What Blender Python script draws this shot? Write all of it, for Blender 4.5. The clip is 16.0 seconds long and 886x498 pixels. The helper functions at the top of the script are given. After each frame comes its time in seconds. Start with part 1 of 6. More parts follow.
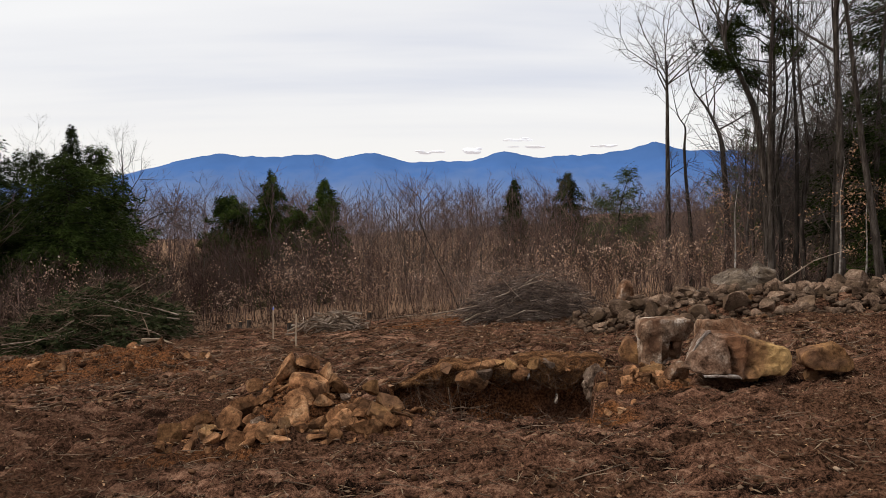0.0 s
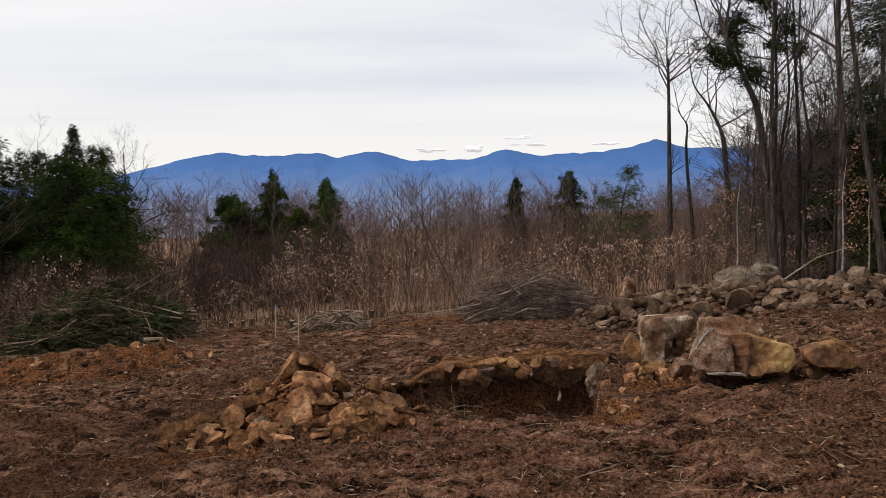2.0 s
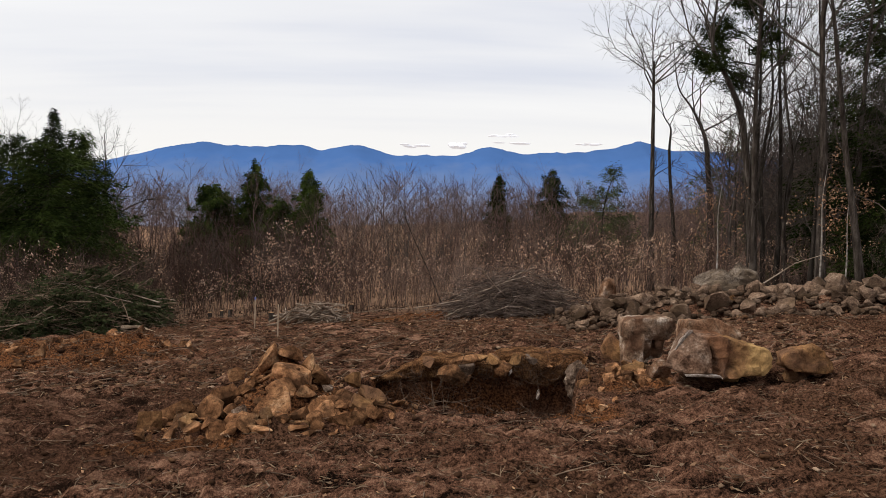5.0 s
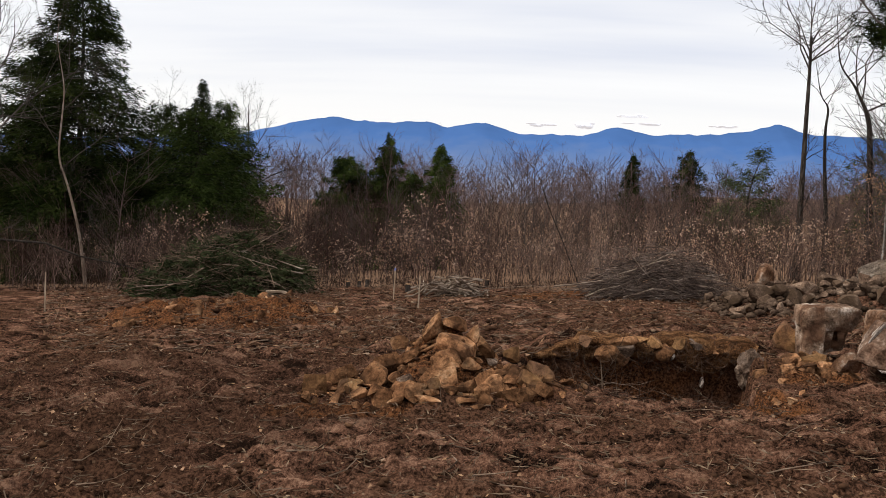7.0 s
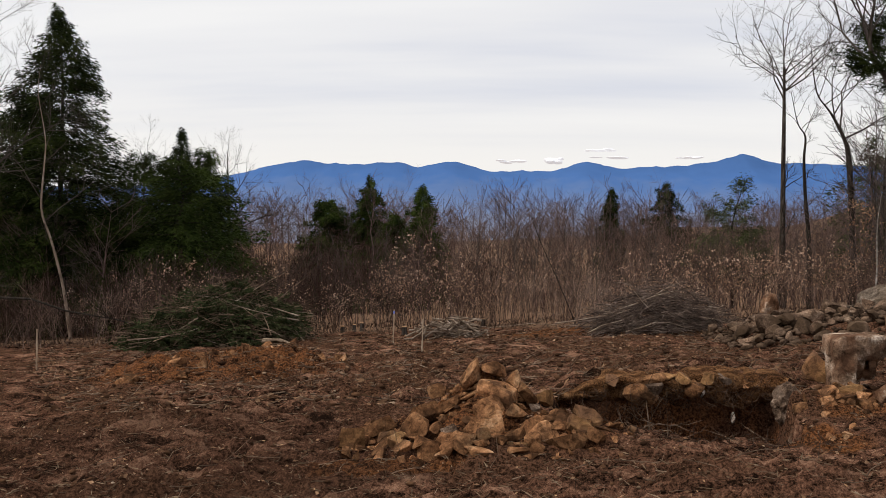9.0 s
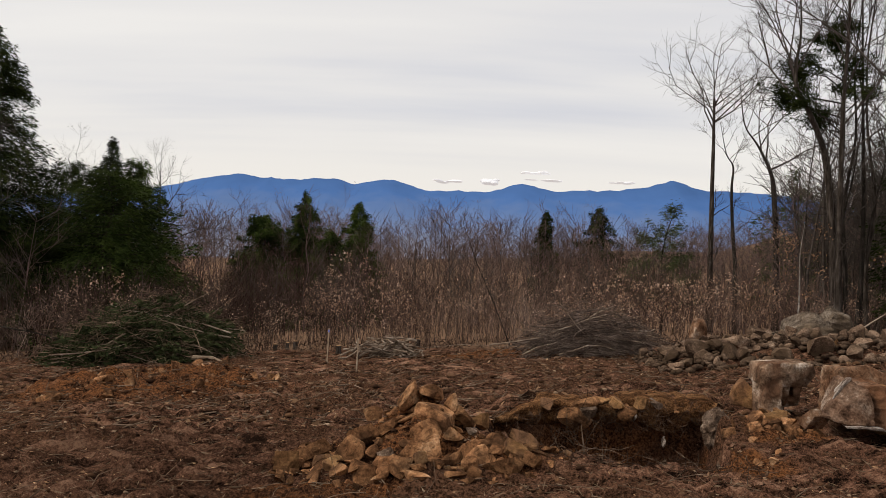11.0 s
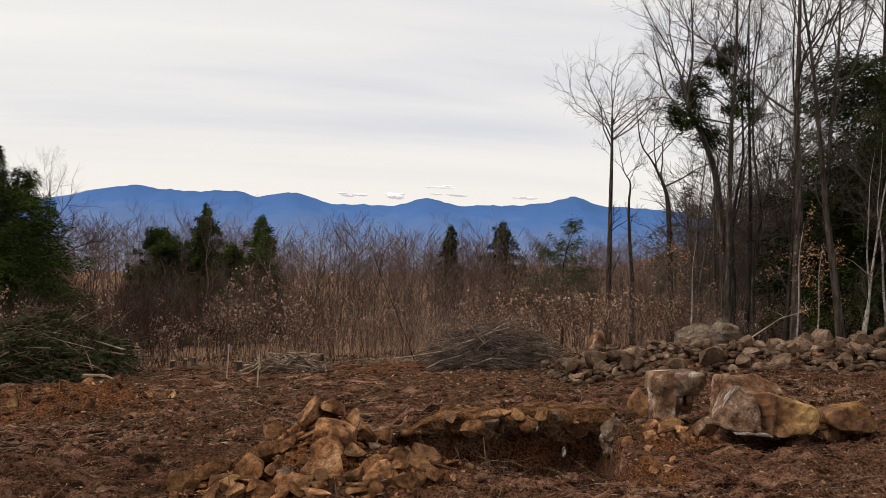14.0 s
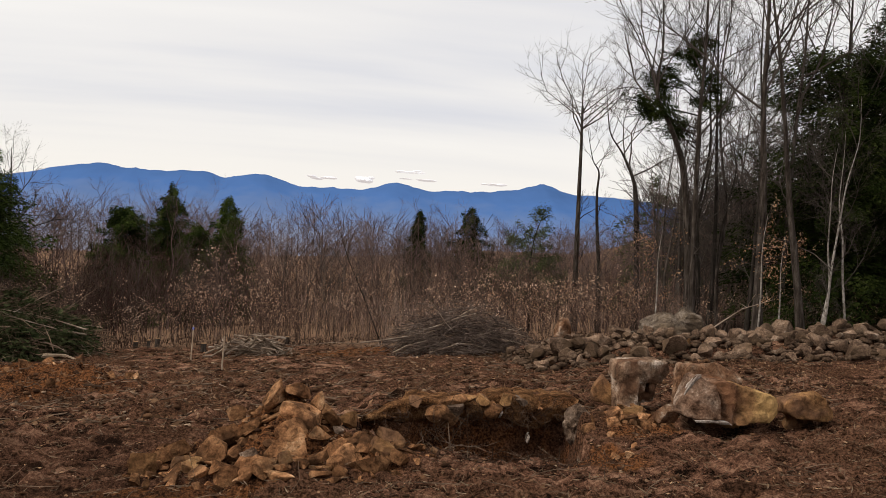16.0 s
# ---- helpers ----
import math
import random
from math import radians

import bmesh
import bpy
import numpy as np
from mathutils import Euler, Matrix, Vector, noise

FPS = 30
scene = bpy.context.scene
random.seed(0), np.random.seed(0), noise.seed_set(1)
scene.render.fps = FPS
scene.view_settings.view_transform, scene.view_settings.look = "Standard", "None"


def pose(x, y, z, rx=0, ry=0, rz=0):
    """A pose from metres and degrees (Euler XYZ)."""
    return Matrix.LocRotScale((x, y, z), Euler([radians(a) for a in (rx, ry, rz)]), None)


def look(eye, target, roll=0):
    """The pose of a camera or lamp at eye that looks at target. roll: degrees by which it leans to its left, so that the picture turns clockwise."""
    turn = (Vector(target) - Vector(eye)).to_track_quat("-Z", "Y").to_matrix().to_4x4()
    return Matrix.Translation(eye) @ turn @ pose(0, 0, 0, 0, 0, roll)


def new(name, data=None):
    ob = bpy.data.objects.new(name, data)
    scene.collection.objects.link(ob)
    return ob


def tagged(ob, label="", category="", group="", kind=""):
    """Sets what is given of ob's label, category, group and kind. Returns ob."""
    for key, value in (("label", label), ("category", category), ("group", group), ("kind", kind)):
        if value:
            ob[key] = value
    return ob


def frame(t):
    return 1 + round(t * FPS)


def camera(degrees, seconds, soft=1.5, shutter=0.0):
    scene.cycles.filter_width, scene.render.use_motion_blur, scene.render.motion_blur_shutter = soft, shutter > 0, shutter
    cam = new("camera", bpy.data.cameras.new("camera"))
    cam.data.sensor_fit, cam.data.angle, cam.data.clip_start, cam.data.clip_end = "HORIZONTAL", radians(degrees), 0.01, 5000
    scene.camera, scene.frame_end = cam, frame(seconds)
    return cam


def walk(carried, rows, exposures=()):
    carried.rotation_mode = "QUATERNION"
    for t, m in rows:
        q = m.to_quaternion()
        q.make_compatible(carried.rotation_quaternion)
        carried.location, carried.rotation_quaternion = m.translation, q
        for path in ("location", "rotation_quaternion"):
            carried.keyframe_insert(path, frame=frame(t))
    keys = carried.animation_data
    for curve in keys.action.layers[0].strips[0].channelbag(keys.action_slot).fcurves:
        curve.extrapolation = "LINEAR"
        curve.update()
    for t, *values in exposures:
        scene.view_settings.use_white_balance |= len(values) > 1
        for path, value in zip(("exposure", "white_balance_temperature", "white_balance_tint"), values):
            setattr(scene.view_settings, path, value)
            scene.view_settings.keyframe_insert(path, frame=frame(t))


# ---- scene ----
cam = camera(55.8, 16.0, soft=0.65)
PATH = [
    (0, (-0.023, 0.176, 1.536), (-0.02, 2.173, 1.438), -0.1),
    (0.5, (-0.028, 0.212, 1.531), (-0.022, 2.209, 1.436), -0.2),
    (1, (-0.034, 0.185, 1.534), (-0.03, 2.183, 1.438), -0.3),
    (1.5, (-0.035, 0.179, 1.535), (-0.031, 2.176, 1.437), -0.3),
    (2, (-0.034, 0.184, 1.535), (-0.035, 2.181, 1.433), -0.3),
    (2.5, (-0.033, 0.186, 1.529), (-0.04, 2.183, 1.421), -0.4),
    (3, (-0.034, 0.183, 1.537), (-0.033, 2.18, 1.428), -0.5),
    (3.5, (-0.032, 0.176, 1.537), (-0.028, 2.173, 1.428), -0.4),
    (5.8, (-0.136, 0.228, 1.502), (-0.103, 2.224, 1.384), 2.6),
    (6, (-0.192, 0.267, 1.477), (-0.259, 2.261, 1.347), 2.8),
    (6.5, (-0.367, 0.426, 1.41), (-0.585, 2.407, 1.239), 3.2),
    (7, (-0.647, 0.592, 1.382), (-0.889, 2.57, 1.209), 3.0),
    (7.5, (-0.996, 0.603, 1.388), (-1.23, 2.583, 1.22), 2.5),
    (8, (-1.171, 0.698, 1.406), (-1.382, 2.681, 1.249), 1.5),
    (8.2, (-1.218, 0.773, 1.385), (-1.428, 2.758, 1.252), 1.2),
    (10.5, (-1.434, 0.773, 1.426), (-1.522, 2.771, 1.377), 2.0),
    (11, (-1.422, 0.785, 1.431), (-1.453, 2.784, 1.402), 2.5),
    (11.5, (-1.403, 0.778, 1.435), (-1.361, 2.777, 1.423), 2.7),
    (12, (-1.401, 0.797, 1.433), (-1.305, 2.795, 1.433), 2.6),
    (12.5, (-1.393, 0.818, 1.425), (-1.261, 2.813, 1.431), 2.5),
    (13, (-1.392, 0.819, 1.425), (-1.238, 2.813, 1.434), 2.4),
    (13.5, (-1.387, 0.827, 1.424), (-1.213, 2.819, 1.436), 2.4),
    (14, (-1.392, 0.82, 1.425), (-1.199, 2.81, 1.439), 2.6),
    (14.5, (-1.386, 0.829, 1.423), (-1.17, 2.818, 1.433), 2.8),
    (15, (-1.397, 0.813, 1.426), (-1.158, 2.798, 1.428), 3.0),
    (15.5, (-1.391, 0.822, 1.425), (-1.135, 2.805, 1.417), 3.4),
    (16, (-1.389, 0.824, 1.424), (-1.119, 2.806, 1.407), 3.7),
]
# the clip's camera opens a little as it starts to turn and closes again by the end
EXPOSURES = [(0, 0.0, 6500, 10), (3.7, 0.0, 6500, 10), (6, 0.10, 6470, 10), (6.5, 0.20, 6450, 10), (7, 0.11, 6430, 10), (8, 0.06, 6450, 10), (10.3, -0.15, 6750, 10), (12, -0.10, 6800, 10), (14, -0.05, 6800, 10), (16, -0.02, 6800, 10)]
walk(cam, [(t, look(eye, target, roll)) for t, eye, target, roll in PATH], EXPOSURES)

# ---- world and sun ----
world = bpy.data.worlds.new("overcast_sky")
scene.world = world
world.use_nodes = True
wn, wl = world.node_tree.nodes, world.node_tree.links
wn.clear()
w_out = wn.new("ShaderNodeOutputWorld")
w_bg = wn.new("ShaderNodeBackground")
w_sky = wn.new("ShaderNodeTexSky")
w_sky.sky_type, w_sky.sun_disc = "NISHITA", False
w_sky.sun_elevation, w_sky.sun_rotation = radians(48), radians(-105)
w_dim = wn.new("ShaderNodeVectorMath")
w_dim.operation = "SCALE"
w_dim.inputs["Scale"].default_value = 0.10
wl.new(w_sky.outputs[0], w_dim.inputs[0])
w_co = wn.new("ShaderNodeTexCoord")
w_sep = wn.new("ShaderNodeSeparateXYZ")
wl.new(w_co.outputs["Generated"], w_sep.inputs[0])
w_zz = wn.new("ShaderNodeMath")
w_zz.operation, w_zz.inputs[1].default_value = "ADD", 0.12
wl.new(w_sep.outputs["Z"], w_zz.inputs[0])
w_mx = wn.new("ShaderNodeMath")
w_mx.operation, w_mx.inputs[1].default_value = "MAXIMUM", 0.06
wl.new(w_zz.outputs[0], w_mx.inputs[0])
w_px = wn.new("ShaderNodeMath")
w_px.operation = "DIVIDE"
wl.new(w_sep.outputs["X"], w_px.inputs[0])
wl.new(w_mx.outputs[0], w_px.inputs[1])
w_py = wn.new("ShaderNodeMath")
w_py.operation = "DIVIDE"
wl.new(w_sep.outputs["Y"], w_py.inputs[0])
wl.new(w_mx.outputs[0], w_py.inputs[1])
w_com = wn.new("ShaderNodeCombineXYZ")
wl.new(w_px.outputs[0], w_com.inputs[0])
wl.new(w_py.outputs[0], w_com.inputs[1])
w_map = wn.new("ShaderNodeMapping")
w_map.inputs["Scale"].default_value = (0.22, 0.9, 1.0)
w_map.inputs["Rotation"].default_value = (0, 0, radians(-6))
w_map.inputs["Location"].default_value = (0.3, 0.15, 0)
wl.new(w_com.outputs[0], w_map.inputs[0])
w_no = wn.new("ShaderNodeTexNoise")
w_no.inputs["Scale"].default_value, w_no.inputs["Detail"].default_value = 1.1, 5.0
w_no.inputs["Roughness"].default_value = 0.5
wl.new(w_map.outputs[0], w_no.inputs["Vector"])
w_ramp = wn.new("ShaderNodeValToRGB")
cr = w_ramp.color_ramp
cr.elements[0].position, cr.elements[0].color = 0.34, (0.67, 0.69, 0.76, 1)
cr.elements[1].position, cr.elements[1].color = 0.62, (0.87, 0.865, 0.865, 1)
e = cr.elements.new(0.48)
e.color = (0.80, 0.80, 0.82, 1)
wl.new(w_no.outputs["Fac"], w_ramp.inputs["Fac"])
# the bright warm band low over the hills
w_hz = wn.new("ShaderNodeMapRange")
w_hz.inputs["From Min"].default_value, w_hz.inputs["From Max"].default_value = 0.06, 0.15
w_hz.inputs["To Min"].default_value, w_hz.inputs["To Max"].default_value = 1.0, 0.0
wl.new(w_sep.outputs["Z"], w_hz.inputs["Value"])
w_band = wn.new("ShaderNodeMixRGB")
w_band.inputs["Color2"].default_value = (0.87, 0.85, 0.83, 1)
wl.new(w_hz.outputs[0], w_band.inputs["Fac"])
wl.new(w_ramp.outputs["Color"], w_band.inputs["Color1"])
w_mix = wn.new("ShaderNodeMixRGB")
w_mix.inputs["Fac"].default_value = 0.93
wl.new(w_dim.outputs[0], w_mix.inputs["Color1"])
wl.new(w_band.outputs[0], w_mix.inputs["Color2"])
wl.new(w_mix.outputs[0], w_bg.inputs["Color"])
w_bg.inputs["Strength"].default_value = 1.11
wl.new(w_bg.outputs[0], w_out.inputs["Surface"])

sun = new("sun", bpy.data.lights.new("sun", "SUN"))
sun.data.energy, sun.data.angle, sun.data.color = 2.4, radians(16), (1.0, 0.93, 0.84)
sun.matrix_world = look((-30, 4, 36), (0, 12, 0))


# ---- materials ----
def ramp_node(nodes, stops):
    n = nodes.new("ShaderNodeValToRGB")
    els = n.color_ramp.elements
    for k, (pos, col) in enumerate(stops):
        el = els[k] if k < 2 else els.new(pos)
        el.position, el.color = pos, (*col, 1)
    return n


DEEP = 0.92


def surface(name, stops, scale=6.0, stretch=(1, 1, 1), rough=0.9, bump=0.4, fine=60.0, fine_amount=0.35,
            stains=None, stain_scale=1.0, per_object=0.0, per_island=0.0, bump_dist=0.02, spec=0.015, world_space=True, mottle=0.0, contrast=1.0):
    """Grain at two scales, optional stains, relief, and a shift of brightness from piece to piece."""
    stops = [(p, tuple(c * DEEP for c in col)) for p, col in stops]
    m = bpy.data.materials.new(name)
    m.use_nodes = True
    nodes, links = m.node_tree.nodes, m.node_tree.links
    bsdf = nodes["Principled BSDF"]
    bsdf.inputs["Roughness"].default_value = rough
    bsdf.inputs["Specular IOR Level"].default_value = spec
    co = nodes.new("ShaderNodeTexCoord")
    mp = nodes.new("ShaderNodeMapping")
    mp.inputs["Scale"].default_value = stretch
    if world_space:
        geo = nodes.new("ShaderNodeNewGeometry")
        links.new(geo.outputs["Position"], mp.inputs[0])
    else:
        links.new(co.outputs["Object"], mp.inputs[0])
    big = nodes.new("ShaderNodeTexNoise")
    big.inputs["Scale"].default_value, big.inputs["Detail"].default_value = scale, 6
    small = nodes.new("ShaderNodeTexNoise")
    small.inputs["Scale"].default_value, small.inputs["Detail"].default_value = fine, 4
    links.new(mp.outputs[0], big.inputs["Vector"])
    links.new(mp.outputs[0], small.inputs["Vector"])
    add = nodes.new("ShaderNodeMath")
    add.operation = "MULTIPLY_ADD"
    off = nodes.new("ShaderNodeMath")
    off.operation, off.inputs[1].default_value = "SUBTRACT", 0.5
    links.new(small.outputs["Fac"], off.inputs[0])
    links.new(off.outputs[0], add.inputs[0])
    add.inputs[1].default_value = fine_amount
    links.new(big.outputs["Fac"], add.inputs[2])
    ramp = ramp_node(nodes, stops)
    links.new(add.outputs[0], ramp.inputs["Fac"])
    col = ramp.outputs["Color"]
    if stains:
        sn = nodes.new("ShaderNodeTexNoise")
        sn.inputs["Scale"].default_value, sn.inputs["Detail"].default_value = stain_scale, 5
        links.new(mp.outputs[0], sn.inputs["Vector"])
        sr = nodes.new("ShaderNodeMapRange")
        sr.inputs["From Min"].default_value, sr.inputs["From Max"].default_value = 0.5, 0.62
        links.new(sn.outputs["Fac"], sr.inputs["Value"])
        mx = nodes.new("ShaderNodeMixRGB")
        mx.inputs["Color2"].default_value = (*stains, 1)
        links.new(sr.outputs[0], mx.inputs["Fac"])
        links.new(col, mx.inputs["Color1"])
        col = mx.outputs[0]
    height = add.outputs[0]
    if mottle:
        mo = nodes.new("ShaderNodeTexNoise")
        mo.inputs["Scale"].default_value, mo.inputs["Detail"].default_value, mo.inputs["Roughness"].default_value = mottle, 9, 0.72
        mo.inputs["Distortion"].default_value = 0.6
        links.new(mp.outputs[0], mo.inputs["Vector"])
        mm = nodes.new("ShaderNodeMapRange")
        for key, val in (("From Min", 0.36), ("From Max", 0.66), ("To Min", 1 - 0.38 * contrast), ("To Max", 1 + 0.38 * contrast)):
            mm.inputs[key].default_value = val
        links.new(mo.outputs["Fac"], mm.inputs["Value"])
        sc = nodes.new("ShaderNodeVectorMath")
        sc.operation = "SCALE"
        links.new(col, sc.inputs[0])
        links.new(mm.outputs[0], sc.inputs["Scale"])
        col = sc.outputs[0]
        hi = nodes.new("ShaderNodeMath")
        hi.operation, hi.inputs[1].default_value = "MULTIPLY_ADD", 1.2
        links.new(mo.outputs["Fac"], hi.inputs[0])
        links.new(height, hi.inputs[2])
        height = hi.outputs[0]
    for amount, which in ((per_object, "o"), (per_island, "i")):
        if amount:
            if which == "o":
                src = nodes.new("ShaderNodeObjectInfo").outputs["Random"]
            else:
                src = nodes.new("ShaderNodeNewGeometry").outputs["Random Per Island"]
            mr = nodes.new("ShaderNodeMapRange")
            mr.inputs["To Min"].default_value, mr.inputs["To Max"].default_value = 1 - amount, 1 + amount
            links.new(src, mr.inputs["Value"])
            sc = nodes.new("ShaderNodeVectorMath")
            sc.operation = "SCALE"
            links.new(col, sc.inputs[0])
            links.new(mr.outputs[0], sc.inputs["Scale"])
            col = sc.outputs[0]
    links.new(col, bsdf.inputs["Base Color"])
    if bump:
        bp = nodes.new("ShaderNodeBump")
        bp.inputs["Strength"].default_value, bp.inputs["Distance"].default_value = bump, bump_dist
        links.new(height, bp.inputs["Height"])
        links.new(bp.outputs[0], bsdf.inputs["Normal"])
    return m


M_ROCK = surface("ochre_rock", [(0.25, (0.062, 0.030, 0.015)), (0.43, (0.175, 0.084, 0.040)), (0.58, (0.29, 0.148, 0.072)), (0.8, (0.49, 0.32, 0.19))],
                 scale=4, fine=55, fine_amount=0.35, stains=(0.075, 0.038, 0.020), stain_scale=2.6, per_object=0.5, mottle=14, contrast=1.7, bump=0.8)
M_FIELD = surface("grey_fieldstone", [(0.25, (0.046, 0.028, 0.019)), (0.5, (0.150, 0.097, 0.066)), (0.65, (0.24, 0.166, 0.118)), (0.8, (0.40, 0.32, 0.255))],
                  scale=3, fine=30, fine_amount=0.7, stains=(0.085, 0.055, 0.035), stain_scale=1.5, per_object=0.4, mottle=7, bump=0.5)
M_GRANITE = surface("pale_granite", [(0.26, (0.06, 0.034, 0.022)), (0.42, (0.16, 0.098, 0.063)), (0.56, (0.27, 0.185, 0.13)), (0.72, (0.56, 0.47, 0.39))],
                    scale=3.8, fine=40, fine_amount=0.45, stains=(0.115, 0.062, 0.038), stain_scale=2.6, contrast=1.6, mottle=6, bump=0.7)
M_ORANGE = surface("iron_stained_rock", [(0.25, (0.085, 0.043, 0.020)), (0.45, (0.20, 0.103, 0.047)), (0.62, (0.29, 0.160, 0.072)), (0.8, (0.44, 0.32, 0.19))],
                   scale=3.0, fine=50, fine_amount=0.35, stains=(0.13, 0.07, 0.04), stain_scale=2.3, per_object=0.3, mottle=9, contrast=1.6, bump=0.8)
M_PALE = surface("pale_grey_rock", [(0.30, (0.050, 0.031, 0.021)), (0.45, (0.120, 0.079, 0.055)), (0.6, (0.20, 0.140, 0.103)), (0.8, (0.40, 0.31, 0.245))],
                 scale=6, fine=45, fine_amount=0.8, stains=(0.14, 0.10, 0.075), stain_scale=5, mottle=11, bump=0.8)
M_STREAKED = surface("streaked_boulder_rock", [(0.28, (0.040, 0.021, 0.013)), (0.42, (0.110, 0.062, 0.040)), (0.58, (0.185, 0.118, 0.082)), (0.76, (0.40, 0.31, 0.245))],
                     scale=3.2, fine=38, fine_amount=0.45, contrast=1.6, mottle=6, bump=0.8, stain_scale=1.6)
M_RED = surface("rusty_rock", [(0.26, (0.06, 0.028, 0.016)), (0.45, (0.15, 0.078, 0.044)), (0.6, (0.23, 0.14, 0.09)), (0.78, (0.42, 0.34, 0.27))], scale=4, fine=40, fine_amount=0.5, contrast=1.6, mottle=7, bump=0.7)
M_RIND = surface("white_rind", [(0.3, (0.14, 0.10, 0.08)), (0.5, (0.32, 0.265, 0.225)), (0.7, (0.60, 0.55, 0.50))], scale=6, fine=50, fine_amount=0.6, mottle=9, bump=0.5)
M_LICHEN = surface("lichen_boulder", [(0.3, (0.048, 0.036, 0.026)), (0.5, (0.118, 0.090, 0.068)), (0.68, (0.22, 0.18, 0.145))],
                   scale=3.5, fine=30, fine_amount=0.8, stains=(0.11, 0.08, 0.055), stain_scale=1.0, mottle=6, bump=0.6)
M_MAT = surface("root_mat_soil", [(0.3, (0.030, 0.014, 0.007)), (0.5, (0.14, 0.066, 0.029)), (0.7, (0.31, 0.165, 0.078))],
                scale=5, fine=45, fine_amount=0.9, mottle=9, bump=1.0, bump_dist=0.05)
M_CLOD = surface("dark_clods", [(0.3, (0.026, 0.014, 0.009)), (0.55, (0.070, 0.036, 0.020)), (0.75, (0.14, 0.075, 0.041))],
                 scale=3, fine=40, bump=0.8, per_island=0.35)
M_PEBBLE = surface("pebbles", [(0.3, (0.15, 0.095, 0.06)), (0.6, (0.30, 0.21, 0.14)), (0.8, (0.42, 0.34, 0.27))], scale=2, fine=30, per_island=0.4)
M_TWIG = surface("weathered_twig", [(0.3, (0.075, 0.050, 0.034)), (0.6, (0.165, 0.115, 0.080)), (0.8, (0.30, 0.235, 0.18))], scale=3, fine=30, per_island=0.6, bump=0)
M_DEADLEAF = surface("ground_leaves", [(0.3, (0.09, 0.05, 0.028)), (0.6, (0.22, 0.13, 0.076)), (0.8, (0.38, 0.27, 0.18))], scale=3, fine=30, per_island=0.6, bump=0)
M_BRUSH = surface("grey_brush", [(0.3, (0.055, 0.038, 0.031)), (0.6, (0.15, 0.112, 0.092)), (0.8, (0.34, 0.275, 0.23))], scale=3, fine=30, per_island=0.5, bump=0)
M_STRAW = surface("dry_straw", [(0.3, (0.10, 0.066, 0.042)), (0.6, (0.20, 0.145, 0.095)), (0.8, (0.30, 0.23, 0.16))], scale=3, fine=30, per_island=0.4, bump=0)
M_UNDER = surface("dead_undergrowth", [(0.3, (0.040, 0.024, 0.017)), (0.6, (0.105, 0.066, 0.046)), (0.8, (0.24, 0.165, 0.115))], scale=1.5, fine=20, per_island=0.6, bump=0)
M_BARK = surface("grey_bark", [(0.3, (0.022, 0.017, 0.014)), (0.5, (0.050, 0.040, 0.033)), (0.7, (0.110, 0.092, 0.079))],
                 scale=3, stretch=(4, 4, 0.7), fine=25, bump=0.8, bump_dist=0.03)
M_BIRCH = surface("pale_birch_bark", [(0.3, (0.12, 0.10, 0.085)), (0.5, (0.26, 0.23, 0.20)), (0.7, (0.42, 0.39, 0.36))], scale=3, stretch=(2, 2, 3), fine=25, bump=0.3)
M_DARKBARK = surface("dark_bark", [(0.3, (0.018, 0.015, 0.012)), (0.6, (0.045, 0.037, 0.031)), (0.8, (0.10, 0.083, 0.07))],
                     scale=3, stretch=(4, 4, 0.7), fine=25, bump=0.8, bump_dist=0.03)
M_BRANCH = surface("bare_branches", [(0.3, (0.040, 0.032, 0.028)), (0.7, (0.105, 0.087, 0.074))], scale=1.5, fine=12, bump=0, per_island=0.2)
M_STEM = surface("thicket_stems", [(0.3, (0.042, 0.024, 0.018)), (0.52, (0.135, 0.086, 0.068)), (0.75, (0.32, 0.24, 0.195))],
                 scale=0.25, fine=3, fine_amount=0.6, bump=0, per_island=0.7)
# browner copy of the stems, darkened to paint in the spruces' shade
M_SHADED_STEM = surface("shaded_brown_stems", [(0.3, (0.018, 0.010, 0.008)), (0.52, (0.056, 0.033, 0.026)), (0.75, (0.17, 0.12, 0.10))], scale=0.25, fine=3, fine_amount=0.6, bump=0, per_island=0.7)
M_FARSTEM = surface("far_woods_stems", [(0.3, (0.085, 0.056, 0.049)), (0.6, (0.15, 0.105, 0.093)), (0.8, (0.22, 0.165, 0.148))],
                    scale=0.1, fine=1, bump=0, per_island=0.3)
M_LEAF = surface("dry_beech_leaves", [(0.3, (0.32, 0.185, 0.115)), (0.55, (0.53, 0.36, 0.255)), (0.75, (0.74, 0.59, 0.47))],
                 scale=1.0, fine=5, bump=0, per_island=0.4, rough=0.7)
M_BEECH = surface("orange_beech_leaves", [(0.3, (0.20, 0.105, 0.058)), (0.55, (0.36, 0.21, 0.125)), (0.75, (0.55, 0.38, 0.26))], scale=1.0, fine=5, bump=0, per_island=0.4, rough=0.7)
M_NEEDLE = surface("dark_needles", [(0.3, (0.005, 0.008, 0.002)), (0.5, (0.018, 0.027, 0.006)), (0.72, (0.060, 0.076, 0.020))],
                   scale=0.8, fine=8, bump=0, per_island=0.3, rough=0.65)
M_NEEDLE2 = surface("green_needles", [(0.3, (0.014, 0.022, 0.006)), (0.55, (0.036, 0.052, 0.012)), (0.75, (0.085, 0.112, 0.026))],
                    scale=0.8, fine=8, bump=0, per_island=0.3, rough=0.65)
M_NEEDLE4 = surface("fresh_green_needles", [(0.3, (0.024, 0.038, 0.008)), (0.55, (0.050, 0.074, 0.015)), (0.75, (0.10, 0.13, 0.028))], scale=0.8, fine=8, bump=0, per_island=0.3, rough=0.65)
